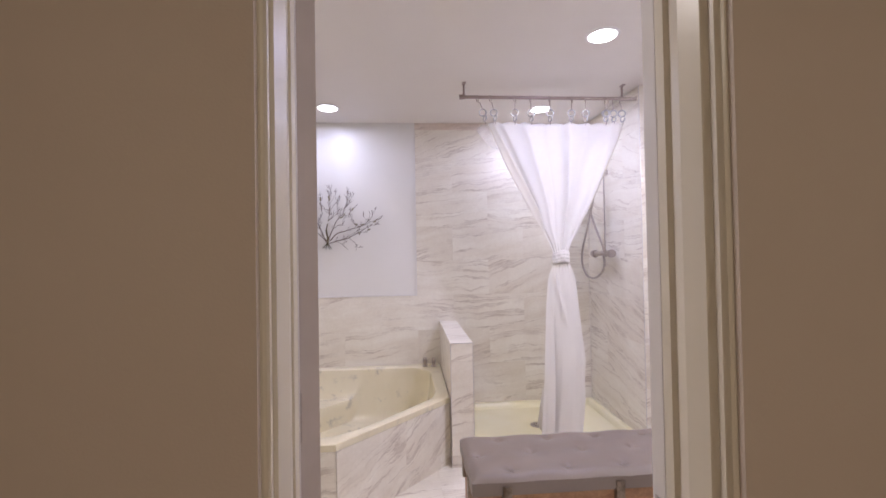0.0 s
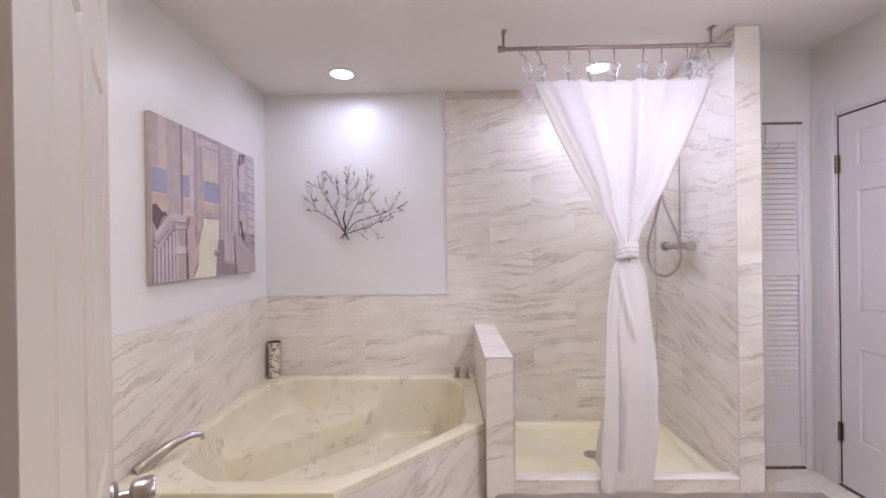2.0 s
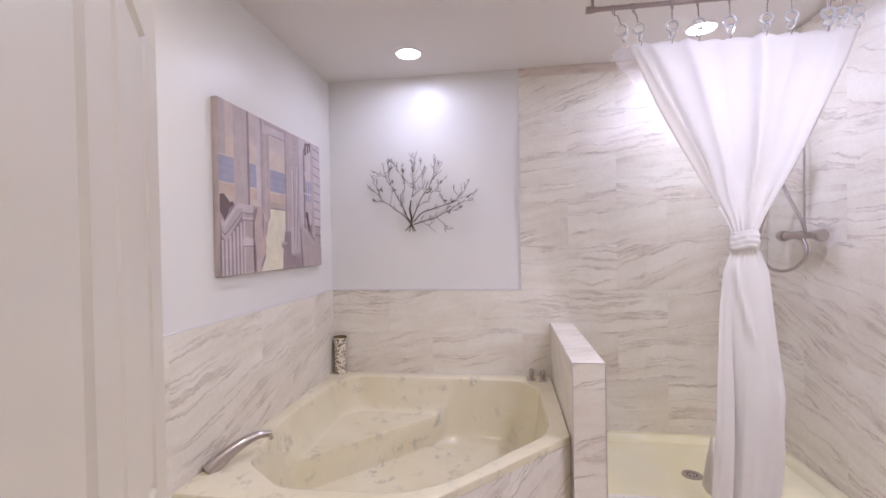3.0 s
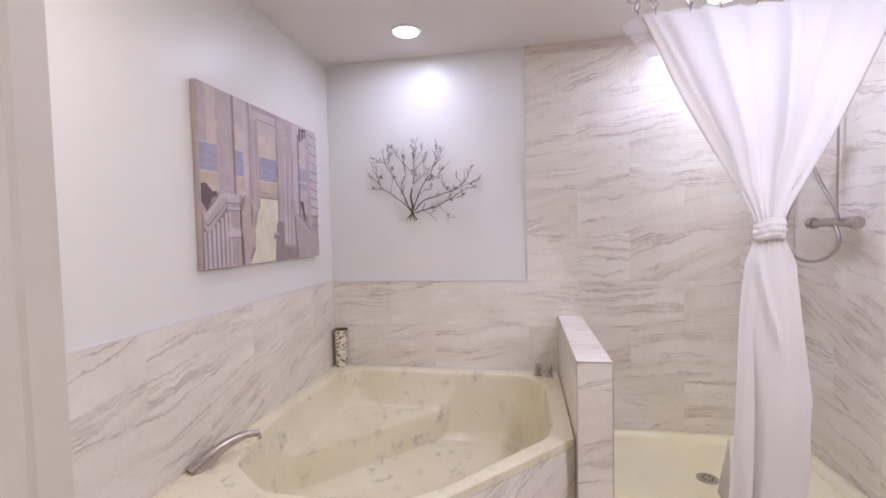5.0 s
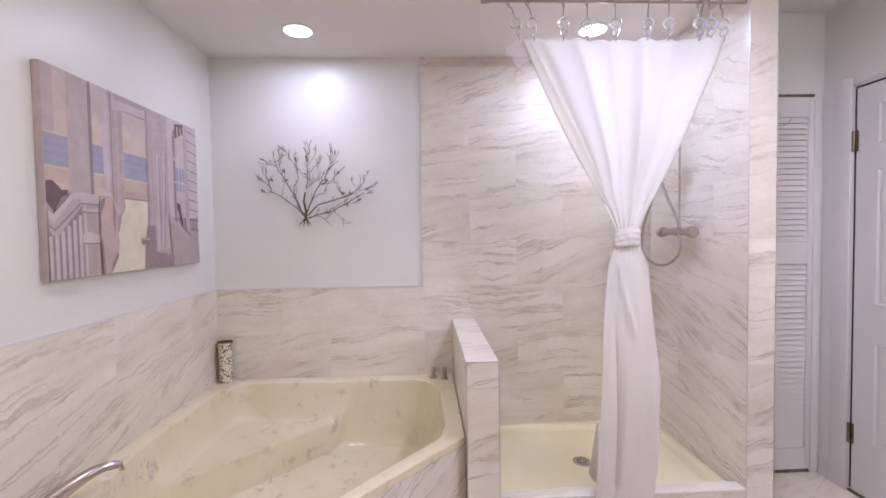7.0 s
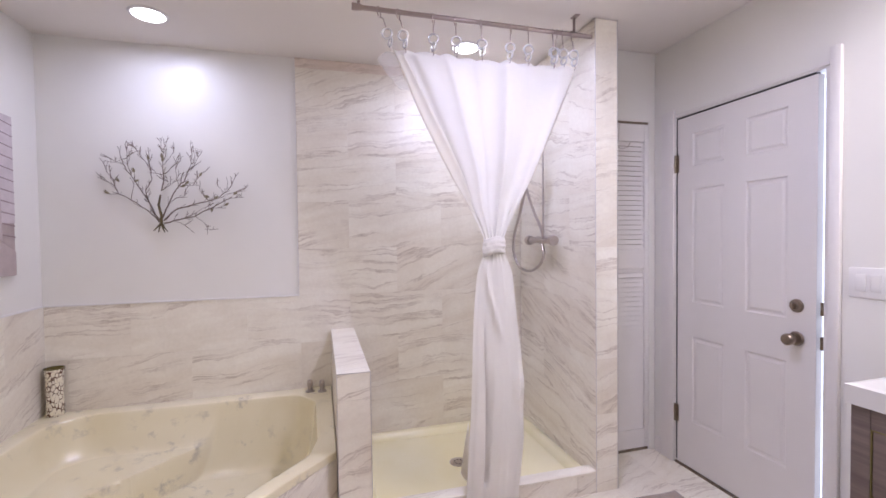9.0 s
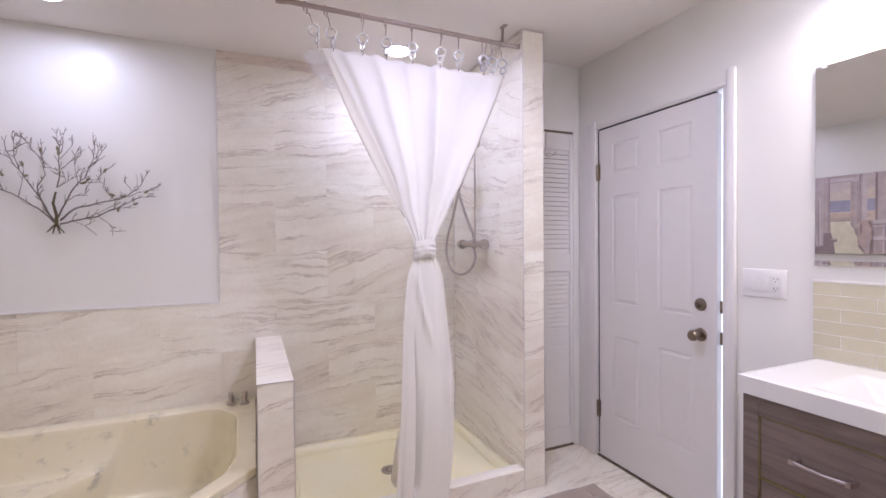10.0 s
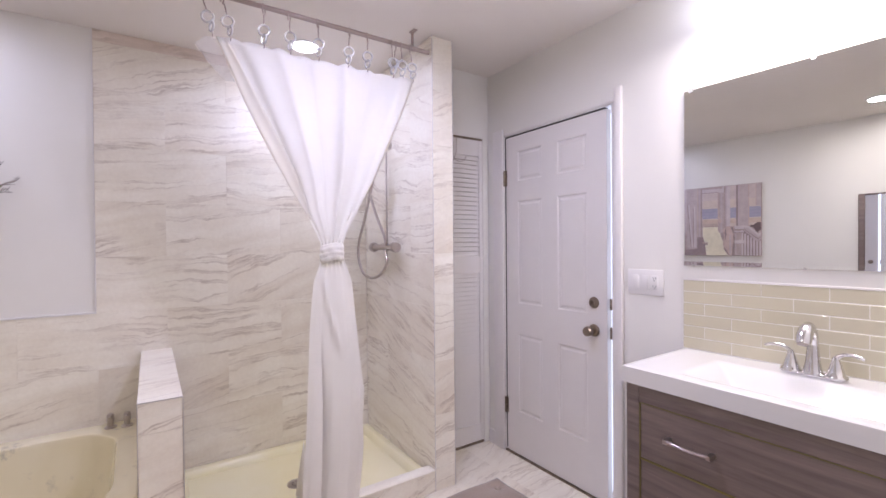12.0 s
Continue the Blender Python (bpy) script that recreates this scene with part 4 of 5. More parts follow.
def vanity():
    t = thing("vanity", (2.0, 5.32, 0), "grey-brown wood vanity cabinet with two drawers", "vanity")
    cx0 = VX0 + 0.012
    part("carcass", boxed(cx0 + 0.018, XR - 0.002, VY0 + 0.01, VY1 - 0.012, 0.0, VZ - 0.062, 0.001, 1), CABINET, t)
    # face frame
    for y0, y1, z0, z1 in ((VY1 - 0.062, VY1 - 0.012, 0.02, VZ - 0.0625), (VY0 + 0.01, VY0 + 0.06, 0.02, VZ - 0.0625), (VY0 + 0.061, VY1 - 0.063, VZ - 0.1245, VZ - 0.0625), (VY0 + 0.061, VY1 - 0.063, 0.02, 0.10)):
        part("face_frame", boxed(cx0, cx0 + 0.0175, y0, y1, z0, z1, 0.001, 1), CABINET, t)
    for z0, z1 in ((0.555, VZ - 0.128), (0.332, 0.549), (0.104, 0.326)):
        d = part("drawer", boxed(cx0 + 0.003, cx0 + 0.0178, VY0 + 0.066, VY1 - 0.067, z0, z1, 0.001, 1), CABINET, t, "flat drawer front edged with a thin gold line")
        y0, y1 = VY0 + 0.0625, VY1 - 0.0635
        bm = bmesh.new()
        for q in ((y0, y1, z1 + 0.0005, z1 + 0.0028), (y0, y1, z0 - 0.0028, z0 - 0.0005), (y0, y0 + 0.0025, z0, z1), (y1 - 0.0025, y1, z0, z1)):
            box(bm, cx0 - 0.0005, cx0 + 0.0176, *q)
        part("edge_line", bm, GOLD, d, "thin dark gold edging", smooth=False)
        for yc in (5.57, 5.07):
            zc = (z0 + z1) / 2 + 0.004
            bm = bmesh.new()
            tube(bm, [(cx0 - 0.027, yc + 0.072, zc + 0.001), (cx0 - 0.029, yc + 0.036, zc - 0.002), (cx0 - 0.030, yc, zc - 0.003), (cx0 - 0.029, yc - 0.036, zc - 0.002), (cx0 - 0.027, yc - 0.072, zc + 0.001)], [0.0062, 0.0050, 0.0046, 0.0050, 0.0062], 10)
            for s in (-1, 1):
                box(bm, cx0 - 0.034, cx0 + 0.004, yc + s * 0.070 - 0.007, yc + s * 0.070 + 0.007, zc - 0.0075, zc + 0.0075)
            part("pull", bm, BRUSHED, d, "curved brushed nickel pull")
    c = thing("washbasin_top", (2.0, 5.32, VZ), "glossy white countertop with moulded rectangular basin on the vanity", "countertop")
    # counter with a sunk basin
    bx0, bx1, by0, by1 = 1.87, 2.13, 5.02, 5.62
    nx, ny = 44, 90
    bm = bmesh.new()
    xs = [VX0 + (XR + 0.055 - VX0) * i / nx for i in range(nx + 1)]
    ys = [VY0 + (VY1 - VY0) * j / ny for j in range(ny + 1)]
    g = []
    for y in ys:
        row = []
        for x in xs:
            e = min(x - bx0, bx1 - x, (y - by0) , (by1 - y))
            z = VZ - 0.075 * smooth01((e + 0.02) / 0.14)
            rim = min(x - VX0, y - VY0, VY1 - y)
            z += 0.0 if rim > 0.006 else -0.003
            row.append(bm.verts.new((x, y, z)))
        g.append(row)
    for a, b in zip(g, g[1:]):
        for i in range(nx):
            bm.faces.new((a[i], a[i + 1], b[i + 1], b[i]))
    edge = g[0][:] + [g[j][nx] for j in range(1, ny + 1)] + g[ny][-2::-1] + [g[j][0] for j in range(ny - 1, 0, -1)]
    low = [bm.verts.new((v.co.x, v.co.y, VZ - 0.061)) for v in edge]
    n = len(edge)
    for i in range(n):
        bm.faces.new((edge[i], low[i], low[(i + 1) % n], edge[(i + 1) % n]))
    part("slab", bm, COUNTER, c)
    # basin drain
    bm = bmesh.new()
    lathe(bm, [(0.022, 0), (0.022, 0.003), (0.015, 0.004)], Matrix.Translation((2.0, 5.32, VZ - 0.0845)), 20)
    part("drain", bm, CHROME, c)
    # faucet
    f = thing("basin_tap", (2.19, 5.37, VZ), "chrome centreset tap with two lever handles behind the basin", "tap")
    fy, fx = 5.355, 2.188
    bm = boxed(fx - 0.026, fx + 0.026, fy - 0.082, fy + 0.082, VZ - 0.001, VZ + 0.014, 0.006, 3)
    part("base_plate", bm, CHROME, f)
    bm = bmesh.new()
    arc = [(fx, fy, VZ + 0.010), (fx, fy, VZ + 0.022), (fx, fy, VZ + 0.05), (fx + 0.001, fy, VZ + 0.10), (fx - 0.002, fy, VZ + 0.135), (fx - 0.016, fy, VZ + 0.160), (fx - 0.038, fy, VZ + 0.170), (fx - 0.060, fy, VZ + 0.164), (fx - 0.078, fy, VZ + 0.145), (fx - 0.086, fy, VZ + 0.122)]
    tube(bm, arc, [0.030, 0.026, 0.0205, 0.0165, 0.0155, 0.0160, 0.0180, 0.0210, 0.0225, 0.0205], 24)
    part("spout", bm, CHROME, f)
    bm = bmesh.new()
    lathe(bm, [(0.0165, 0.0), (0.0165, 0.006), (0.011, 0.007), (0.001, 0.007)], Matrix.Translation((fx - 0.0862, fy, VZ + 0.1215)) @ Vector((-0.33, 0, -0.94)).to_track_quat("Z", "Y").to_matrix().to_4x4(), 20)
    part("aerator", bm, BRUSHED, f)
    for s in (-1, 1):
        y = fy + s * 0.060
        bm = bmesh.new()
        lathe(bm, [(0.032, 0), (0.032, 0.004), (0.029, 0.009), (0.0255, 0.012), (0.0215, 0.024), (0.0165, 0.040), (0.0120, 0.055), (0.0095, 0.066), (0.0055, 0.072)], Matrix.Translation((fx, y, VZ + 0.008)), 24)
        part("handle", bm, CHROME, f)
        bm = bmesh.new()
        tube(bm, [(fx, y, VZ + 0.068), (fx - 0.001, y + s * 0.008, VZ + 0.082), (fx - 0.004, y + s * 0.022, VZ + 0.090), (fx - 0.008, y + s * 0.042, VZ + 0.093), (fx - 0.012, y + s * 0.060, VZ + 0.090), (fx - 0.015, y + s * 0.074, VZ + 0.084)], [0.0075, 0.0070, 0.0062, 0.0062, 0.0066, 0.0040], 14)
        part("lever", bm, CHROME, f)
    # tiled splashback: strips of pale cream glass tile
    s = thing("splashback", (XR, 5.32, 1.03), "pale cream glass strip tiles in running bond behind the tap", "splashback")
    tagged(s, kind="structure")
    part("bed", boxed(XR - 0.0088, XR - 0.0005, VY0, VY1 + 0.004, VZ + 0.0005, 1.176), material("splash_grout", (0.82, 0.80, 0.75), 0.8), s, smooth=False)
    part("top_trim", boxed(XR - 0.011, XR - 0.0005, VY0, VY1 + 0.004, 1.1765, 1.184, 0.001, 1), TRIM, s)
    h = 0.0483
    for r in range(6):
        z0 = VZ + 0.003 + r * (h + 0.0006)
        y = VY1 + 0.002 - (0.15 if r % 2 else 0.0)
        cuts = [VY1 + 0.002]
        q = VY1 + 0.002 - (0.085 if r % 2 else 0.185)
        while q > VY0:
            cuts.append(q)
            q -= 0.20
        cuts.append(VY0)
        for a, b in zip(cuts, cuts[1:]):
            if a - b > 0.01:
                part("tile", boxed(XR - 0.010, XR - 0.0086, b + 0.0012, a - 0.0012, z0 + 0.0014, z0 + h - 0.0016, 0.0006, 1), SPLASH, s, smooth=False)

    splayed(s)


SPLASH = material("cream_glass_tile", (0.58, 0.55, 0.42), 0.12)
_b = SPLASH.node_tree.nodes["Principled BSDF"]
_i = node(SPLASH, "ShaderNodeObjectInfo")
link(SPLASH, ramp(SPLASH, _i.outputs["Random"], [(0.0, (0.575, 0.53, 0.395)), (1.0, (0.625, 0.58, 0.44))]), _b.inputs["Base Color"])
vanity()


def mirror():
    y0, y1, z0, z1 = 4.86, 5.812, 1.240, 1.985
    t = thing("mirror", (XR, 5.33, 1.61), "frameless wall mirror held by small clear clips above the vanity", "mirror")
    part("glass", boxed(XR - 0.007, XR - 0.001, y0, y1, z0, z1), MIRROR, t, smooth=False)
    bm = boxed(0, 0.003, y0, y1, 0, 0.016)
    bmesh.ops.transform(bm, matrix=pose(XR - 0.0105, 0, z0 + 0.001, 0, 2.5, 0), verts=bm.verts[:])
    part("bevel", bm, MIRROR, t, "narrow bevelled mirror border", smooth=False)
    for y, z, s in ((5.785, z1, 1), (5.375, z1, 1), (4.95, z1, 1), (5.775, z0, -1), (5.40, z0, -1), (4.95, z0, -1)):
        k = 0.008 if s > 0 else 0.004
        part("clip", boxed(XR - 0.011, XR - 0.0005, y - k, y + k, z - 0.010 if s > 0 else z - 0.004, z + 0.010 if s > 0 else z + 0.006, 0.001, 1), ACRYLIC if s > 0 else CHROME, t, "small mirror clip")

    splayed(t)


mirror()


def vanity_light():
    t = thing("vanity_light", (XR, 5.33, 2.24), "chrome wall light bar with three bright frosted glass shades, lit", "wall light")
    part("back_plate", boxed(XR - 0.022, XR - 0.001, 4.98, 5.66, 2.30, 2.39, 0.006), CHROME, t)
    for y in (5.62, 5.33, 5.04):
        bm = bmesh.new()
        tube(bm, [(XR - 0.02, y, 2.345), (XR - 0.10, y, 2.35), (XR - 0.115, y, 2.338)], 0.009, 12)
        part("arm", bm, CHROME, t)
        bm = bmesh.new()
        m = Matrix.Translation((XR - 0.115, y, 2.235)) 
        seg = 40
        prof = [(0.066, 0.0), (0.062, 0.03), (0.050, 0.065), (0.036, 0.09), (0.020, 0.105)]
        rr = [[bm.verts.new(m @ Vector(((r * (1 + (0.06 if i < 2 else 0) * math.sin(k * math.tau / seg * 8))) * math.cos(k * math.tau / seg), (r * (1 + (0.06 if i < 2 else 0) * math.sin(k * math.tau / seg * 8))) * math.sin(k * math.tau / seg), h))) for k in range(seg)] for i, (r, h) in enumerate(prof)]
        for a, b in zip(rr, rr[1:]):
            for k in range(seg):
                bm.faces.new((a[k], a[(k + 1) % seg], b[(k + 1) % seg], b[k]))
        bm.faces.new(rr[-1])
        part("shade", bm, SHADE, t, "scalloped frosted glass shade, lit")

    splayed(t)


vanity_light()


def downlights():
    for x, y in DOWN:
        t = thing("downlight", (x, y, H), "round recessed ceiling light with white trim ring, lit", "ceiling light", "recessed ceiling lights")
        bm = bmesh.new()
        lathe(bm, [(0.088, -0.001), (0.088, -0.004), (0.078, -0.008), (0.070, -0.004), (0.069, -0.001)], Matrix.Translation((x, y, H)), 36)
        part("trim_ring", bm, SWITCH, t)
        bm = bmesh.new()
        lathe(bm, [(0.070, -0.006), (0.070, -0.0085)], Matrix.Translation((x, y, H)), 36)
        part("lens", bm, LAMP, t, "glowing lens")


downlights()


def switch_plate():
    y0, y1, z0, z1 = 5.905, 6.075, 1.096, 1.214
    t = thing("switch_plate", (XR, 5.99, 1.155), "white three-gang wall plate with two rocker switches and a socket", "switch")
    part("plate", boxed(XR - 0.007, XR - 0.0005, y0, y1, z0, z1, 0.003), SWITCH, t)
    for yc in (6.035, 5.988):
        part("rocker", boxed(XR - 0.0095, XR - 0.0065, yc - 0.016, yc + 0.016, 1.122, 1.188, 0.002), SWITCH, t)
    s = part("socket", boxed(XR - 0.0095, XR - 0.0065, 5.928, 5.960, 1.122, 1.188, 0.002), SWITCH, t)
    for zc in (1.174, 1.136):
        for dy in (-0.006, 0.006):
            part("slot", boxed(XR - 0.0101, XR - 0.0092, 5.944 + dy - 0.001, 5.944 + dy + 0.001, zc - 0.002, zc + 0.006), SLOT, s)
        bm = bmesh.new()
        part("ground_hole", boxed(XR - 0.0101, XR - 0.0092, 5.942, 5.946, zc - 0.010, zc - 0.006), SLOT, s)

    splayed(t)


switch_plate()


def framed_mirror():
    y0, y1, z0, z1 = 5.22, 5.70, 0.80, 1.765
    x = XL + 0.012
    t = thing("framed_mirror", (x, 5.46, 1.28), "upright wall mirror in a dark brown wooden frame", "mirror")
    part("glass", boxed(x + 0.004, x + 0.012, y0 + 0.045, y1 - 0.045, z0 + 0.045, z1 - 0.012), MIRROR, t, smooth=False)
    for q in ((y0, y0 + 0.044, z0, z1), (y1 - 0.044, y1, z0, z1), (y0 + 0.0445, y1 - 0.0445, z0, z0 + 0.044), (y0 + 0.0445, y1 - 0.0445, z1 - 0.011, z1)):
        part("frame", boxed(x, x + 0.022, *q, 0.002), CABINET, t)
    t.rotation_euler = (0, 0, radians(2.2))


framed_mirror()

# ---- canvas print on the bath-side wall ----
def painting():
    y0, y1, z0, z1 = 6.435, 7.455, 1.190, 1.958
    xf = -1.196
    t = thing("canvas_print", (XL, 6.95, 1.57), "stretched canvas print of a white porch above a pale sea", "picture")
    part("canvas", boxed(XL + 0.001, xf, y0, y1, z0, z1, 0.004, 2), PAPER["mauve"], t, "mauve-grey canvas")
    W, Hh = y1 - y0, z1 - z0
    count = [0]

    def shape(col, pts):
        """A flat patch of paint; pts run 0..1 across and up the canvas."""
        bm = bmesh.new()
        count[0] += 1
        lift = 0.00006 * count[0]
        bm.faces.new([bm.verts.new((xf + lift, y0 + W * min(max(u, 0.004), 0.996), z0 + Hh * min(max(v, 0.004), 0.996))) for u, v in pts])
        part("paint_patch", bm, PAPER[col], t, smooth=False)
    R = lambda u0, u1, v0, v1: [(u0, v0), (u1, v0), (u1, v1), (u0, v1)]
    # sky, sea and shore seen through the porch
    shape("sand", R(0.0, 0.56, 0.42, 1.0))
    shape("haze", R(0.0, 0.56, 0.80, 1.0))
    shape("sea", R(0.0, 0.56, 0.535, 0.682))
    for k in range(6):
        shape("swell" if k % 2 else "deep", R(0.0, 0.56, 0.545 + 0.021 * k, 0.552 + 0.021 * k))
    shape("pale", R(0.0, 0.56, 0.46, 0.525))
    shape("shore", R(0.39, 0.56, 0.422, 0.462))
    shape("bush", [(0.0, 0.461), (0.032, 0.467), (0.057, 0.441), (0.071, 0.424), (0.097, 0.43), (0.097, 0.405), (0.070, 0.392), (0.035, 0.319), (0.0, 0.363)])
    # posts and the window opening
    shape("post", R(0.0, 0.047, 0.69, 1.0))
    shape("rose", R(0.044, 0.050, 0.69, 1.0))
    shape("post", R(0.106, 0.22, 0.415, 1.0))
    shape("rose", R(0.106, 0.114, 0.415, 1.0))
    shape("plum", R(0.207, 0.224, 0.412, 1.0))
    shape("white", R(0.279, 0.326, 0.423, 1.0))
    shape("post", R(0.312, 0.326, 0.423, 1.0))
    shape("mauve", [(0.326, 1.0), (0.396, 1.0), (0.396, 0.28), (0.323, 0.42)])
    shape("plum", R(0.326, 0.331, 0.40, 1.0))
    shape("post", R(0.352, 0.372, 0.33, 1.0))
    shape("white", [(0.335, 1.0), (0.553, 1.0), (0.552, 0.917), (0.394, 0.912), (0.34, 0.905)])
    shape("mauve", [(0.345, 1.0), (0.553, 1.0), (0.552, 0.968), (0.36, 0.962)])
    shape("plum", R(0.394, 0.552, 0.912, 0.918))
    shape("rose", R(0.392, 0.399, 0.42, 0.914))
    shape("rose", [(0.355, 0.50), (0.385, 0.56), (0.392, 0.60), (0.397, 0.50), (0.372, 0.46)])
    shape("cream", [(0.397, 0.420), (0.549, 0.418), (0.547, 0.287), (0.528, 0.182), (0.512, 0.0), (0.291, 0.0), (0.338, 0.091), (0.333, 0.171), (0.366, 0.267), (0.374, 0.315), (0.399, 0.366)])
    shape("plum", R(0.399, 0.552, 0.416, 0.424))
    shape("mauve", R(0.552, 0.603, 0.27, 1.0))
    shape("plum", R(0.556, 0.562, 0.28, 0.98))
    shape("post", R(0.576, 0.588, 0.27, 1.0))
    shape("rose", R(0.597, 0.604, 0.27, 1.0))
    # shutters and leaning boards
    shape("plum", [(0.545, 0.27), (0.603, 0.271), (0.628, 0.094), (0.722, 0.08), (0.745, 0.0), (0.512, 0.0), (0.523, 0.147)])
    shape("post", R(0.604, 0.716, 0.10, 1.0))
    for k in range(22):
        shape("mauve", R(0.638, 0.682, 0.14 + 0.037 * k, 0.146 + 0.037 * k))
    shape("white", [(0.624, 0.726), (0.641, 0.719), (0.638, 0.105), (0.615, 0.106)])
    shape("plum", [(0.641, 0.719), (0.646, 0.70), (0.643, 0.105), (0.638, 0.105)])
    shape("white", [(0.683, 0.759), (0.702, 0.763), (0.690, 0.536), (0.664, 0.122), (0.646, 0.123)])
    shape("plum", [(0.702, 0.763), (0.707, 0.75), (0.695, 0.536), (0.670, 0.122), (0.664, 0.122)])
    shape("mauve", R(0.606, 0.714, 0.104, 0.114))
    # clapboard wall with its window
    shape("white", R(0.716, 1.0, 0.33, 1.0))
    shape("mauve", [(0.717, 0.34), (0.881, 0.224), (1.0, 0.15), (1.0, 0.0), (0.745, 0.0)])
    shape("post", [(0.716, 0.36), (0.790, 0.30), (0.900, 0.18), (0.888, 0.16), (0.76, 0.27), (0.716, 0.32)])
    for k in range(11):
        shape("plum", [(0.896, 0.962 - 0.070 * k), (1.0, 0.946 - 0.070 * k), (1.0, 0.938 - 0.070 * k), (0.896, 0.953 - 0.070 * k)])
    shape("post", [(0.860, 0.994), (0.890, 0.980), (0.908, 0.215), (0.866, 0.25)])
    shape("plum", [(0.764, 0.914), (0.863, 0.994), (0.863, 0.975), (0.783, 0.90), (0.783, 0.293), (0.764, 0.313)])
    shape("haze", [(0.788, 0.90), (0.861, 0.922), (0.862, 0.418), (0.785, 0.431)])
    shape("sea", R(0.786, 0.862, 0.515, 0.675))
    shape("bush", [(0.786, 0.97), (0.861, 0.985), (0.861, 0.92), (0.786, 0.87)])
    shape("white", R(0.806, 0.816, 0.42, 0.96))
    shape("white", R(0.836, 0.844, 0.42, 0.96))
    shape("white", R(0.768, 0.866, 0.72, 0.735))
    shape("white", R(0.768, 0.866, 0.565, 0.580))
    shape("bush", [(0.785, 0.431), (0.815, 0.425), (0.840, 0.28), (0.832, 0.27), (0.785, 0.40)])
    # stair rail, balusters and newel
    shape("plum", [(0.0, 0.24), (0.028, 0.215), (0.157, 0.36), (0.157, 0.0), (0.0, 0.0)])
    for k in range(6):
        u = 0.002 + k * 0.0265
        shape("white", R(u, u + 0.0165, 0.0, 0.205 + 0.026 * max(0, k - 1)))
        shape("post", R(u + 0.012, u + 0.0165, 0.0, 0.205 + 0.026 * max(0, k - 1)))
    shape("post", [(0.0, 0.325), (0.025, 0.308), (0.107, 0.415), (0.160, 0.425), (0.164, 0.372), (0.035, 0.195), (0.0, 0.23)])
    shape("white", [(0.0, 0.325), (0.025, 0.308), (0.107, 0.415), (0.160, 0.425), (0.160, 0.40), (0.110, 0.385), (0.026, 0.268), (0.0, 0.29)])
    shape("plum", [(0.0, 0.262), (0.028, 0.240), (0.150, 0.375), (0.150, 0.366), (0.028, 0.228), (0.0, 0.252)])
    shape("post", R(0.157, 0.232, 0.0, 0.406))
    shape("white", R(0.163, 0.196, 0.0, 0.406))
    shape("mauve", R(0.172, 0.222, 0.225, 0.365))
    shape("mauve", R(0.172, 0.222, 0.01, 0.165))
    for v0, v1 in ((0.372, 0.421), (0.330, 0.345), (0.172, 0.215)):
        shape("white", R(0.151, 0.238, v0, v1))
        shape("plum", R(0.151, 0.238, v0 - 0.007, v0))
    # rosy drapery-like stone edge beside the bright wall
    shape("rose", [(0.244, 0.409), (0.313, 0.416), (0.352, 0.36), (0.336, 0.298), (0.345, 0.17), (0.338, 0.092), (0.297, 0.0), (0.25, 0.0), (0.247, 0.144), (0.238, 0.264)])
    shape("plum", [(0.250, 0.40), (0.276, 0.41), (0.262, 0.36), (0.246, 0.31), (0.250, 0.22), (0.238, 0.264)])
    shape("plum", [(0.250, 0.0), (0.262, 0.0), (0.256, 0.15), (0.246, 0.20)])
    shape("plum", [(0.318, 0.41), (0.331, 0.33), (0.322, 0.22), (0.312, 0.30)])
    shape("plum", [(0.291, 0.0), (0.302, 0.06), (0.336, 0.12), (0.338, 0.091)])
    shape("post", R(0.268, 0.286, 0.02, 0.30))
    shape("plum", R(0.496, 0.549, 0.153, 0.193))
    shape("rose", R(0.500, 0.549, 0.178, 0.193))


def paper(name, c):
    m = mottled("print_" + name, tuple(v * 0.92 for v in c), tuple(min(1, v * 1.08) for v in c), 0.75, 14.0, 0.25, 700)
    return m


PAPER = {n: paper(n, c) for n, c in (("mauve", (0.46, 0.38, 0.365)), ("sand", (0.62, 0.53, 0.46)), ("sea", (0.37, 0.36, 0.45)), ("pale", (0.58, 0.46, 0.38)), ("bush", (0.17, 0.12, 0.12)), ("post", (0.50, 0.425, 0.42)),
                                     ("white", (0.58, 0.51, 0.52)), ("rose", (0.54, 0.42, 0.38)), ("cream", (0.72, 0.67, 0.52)), ("plum", (0.315, 0.245, 0.25)), ("haze", (0.585, 0.50, 0.475)), ("deep", (0.352, 0.344, 0.432)), ("swell", (0.386, 0.374, 0.46)), ("shore", (0.50, 0.405, 0.35)))}
painting()


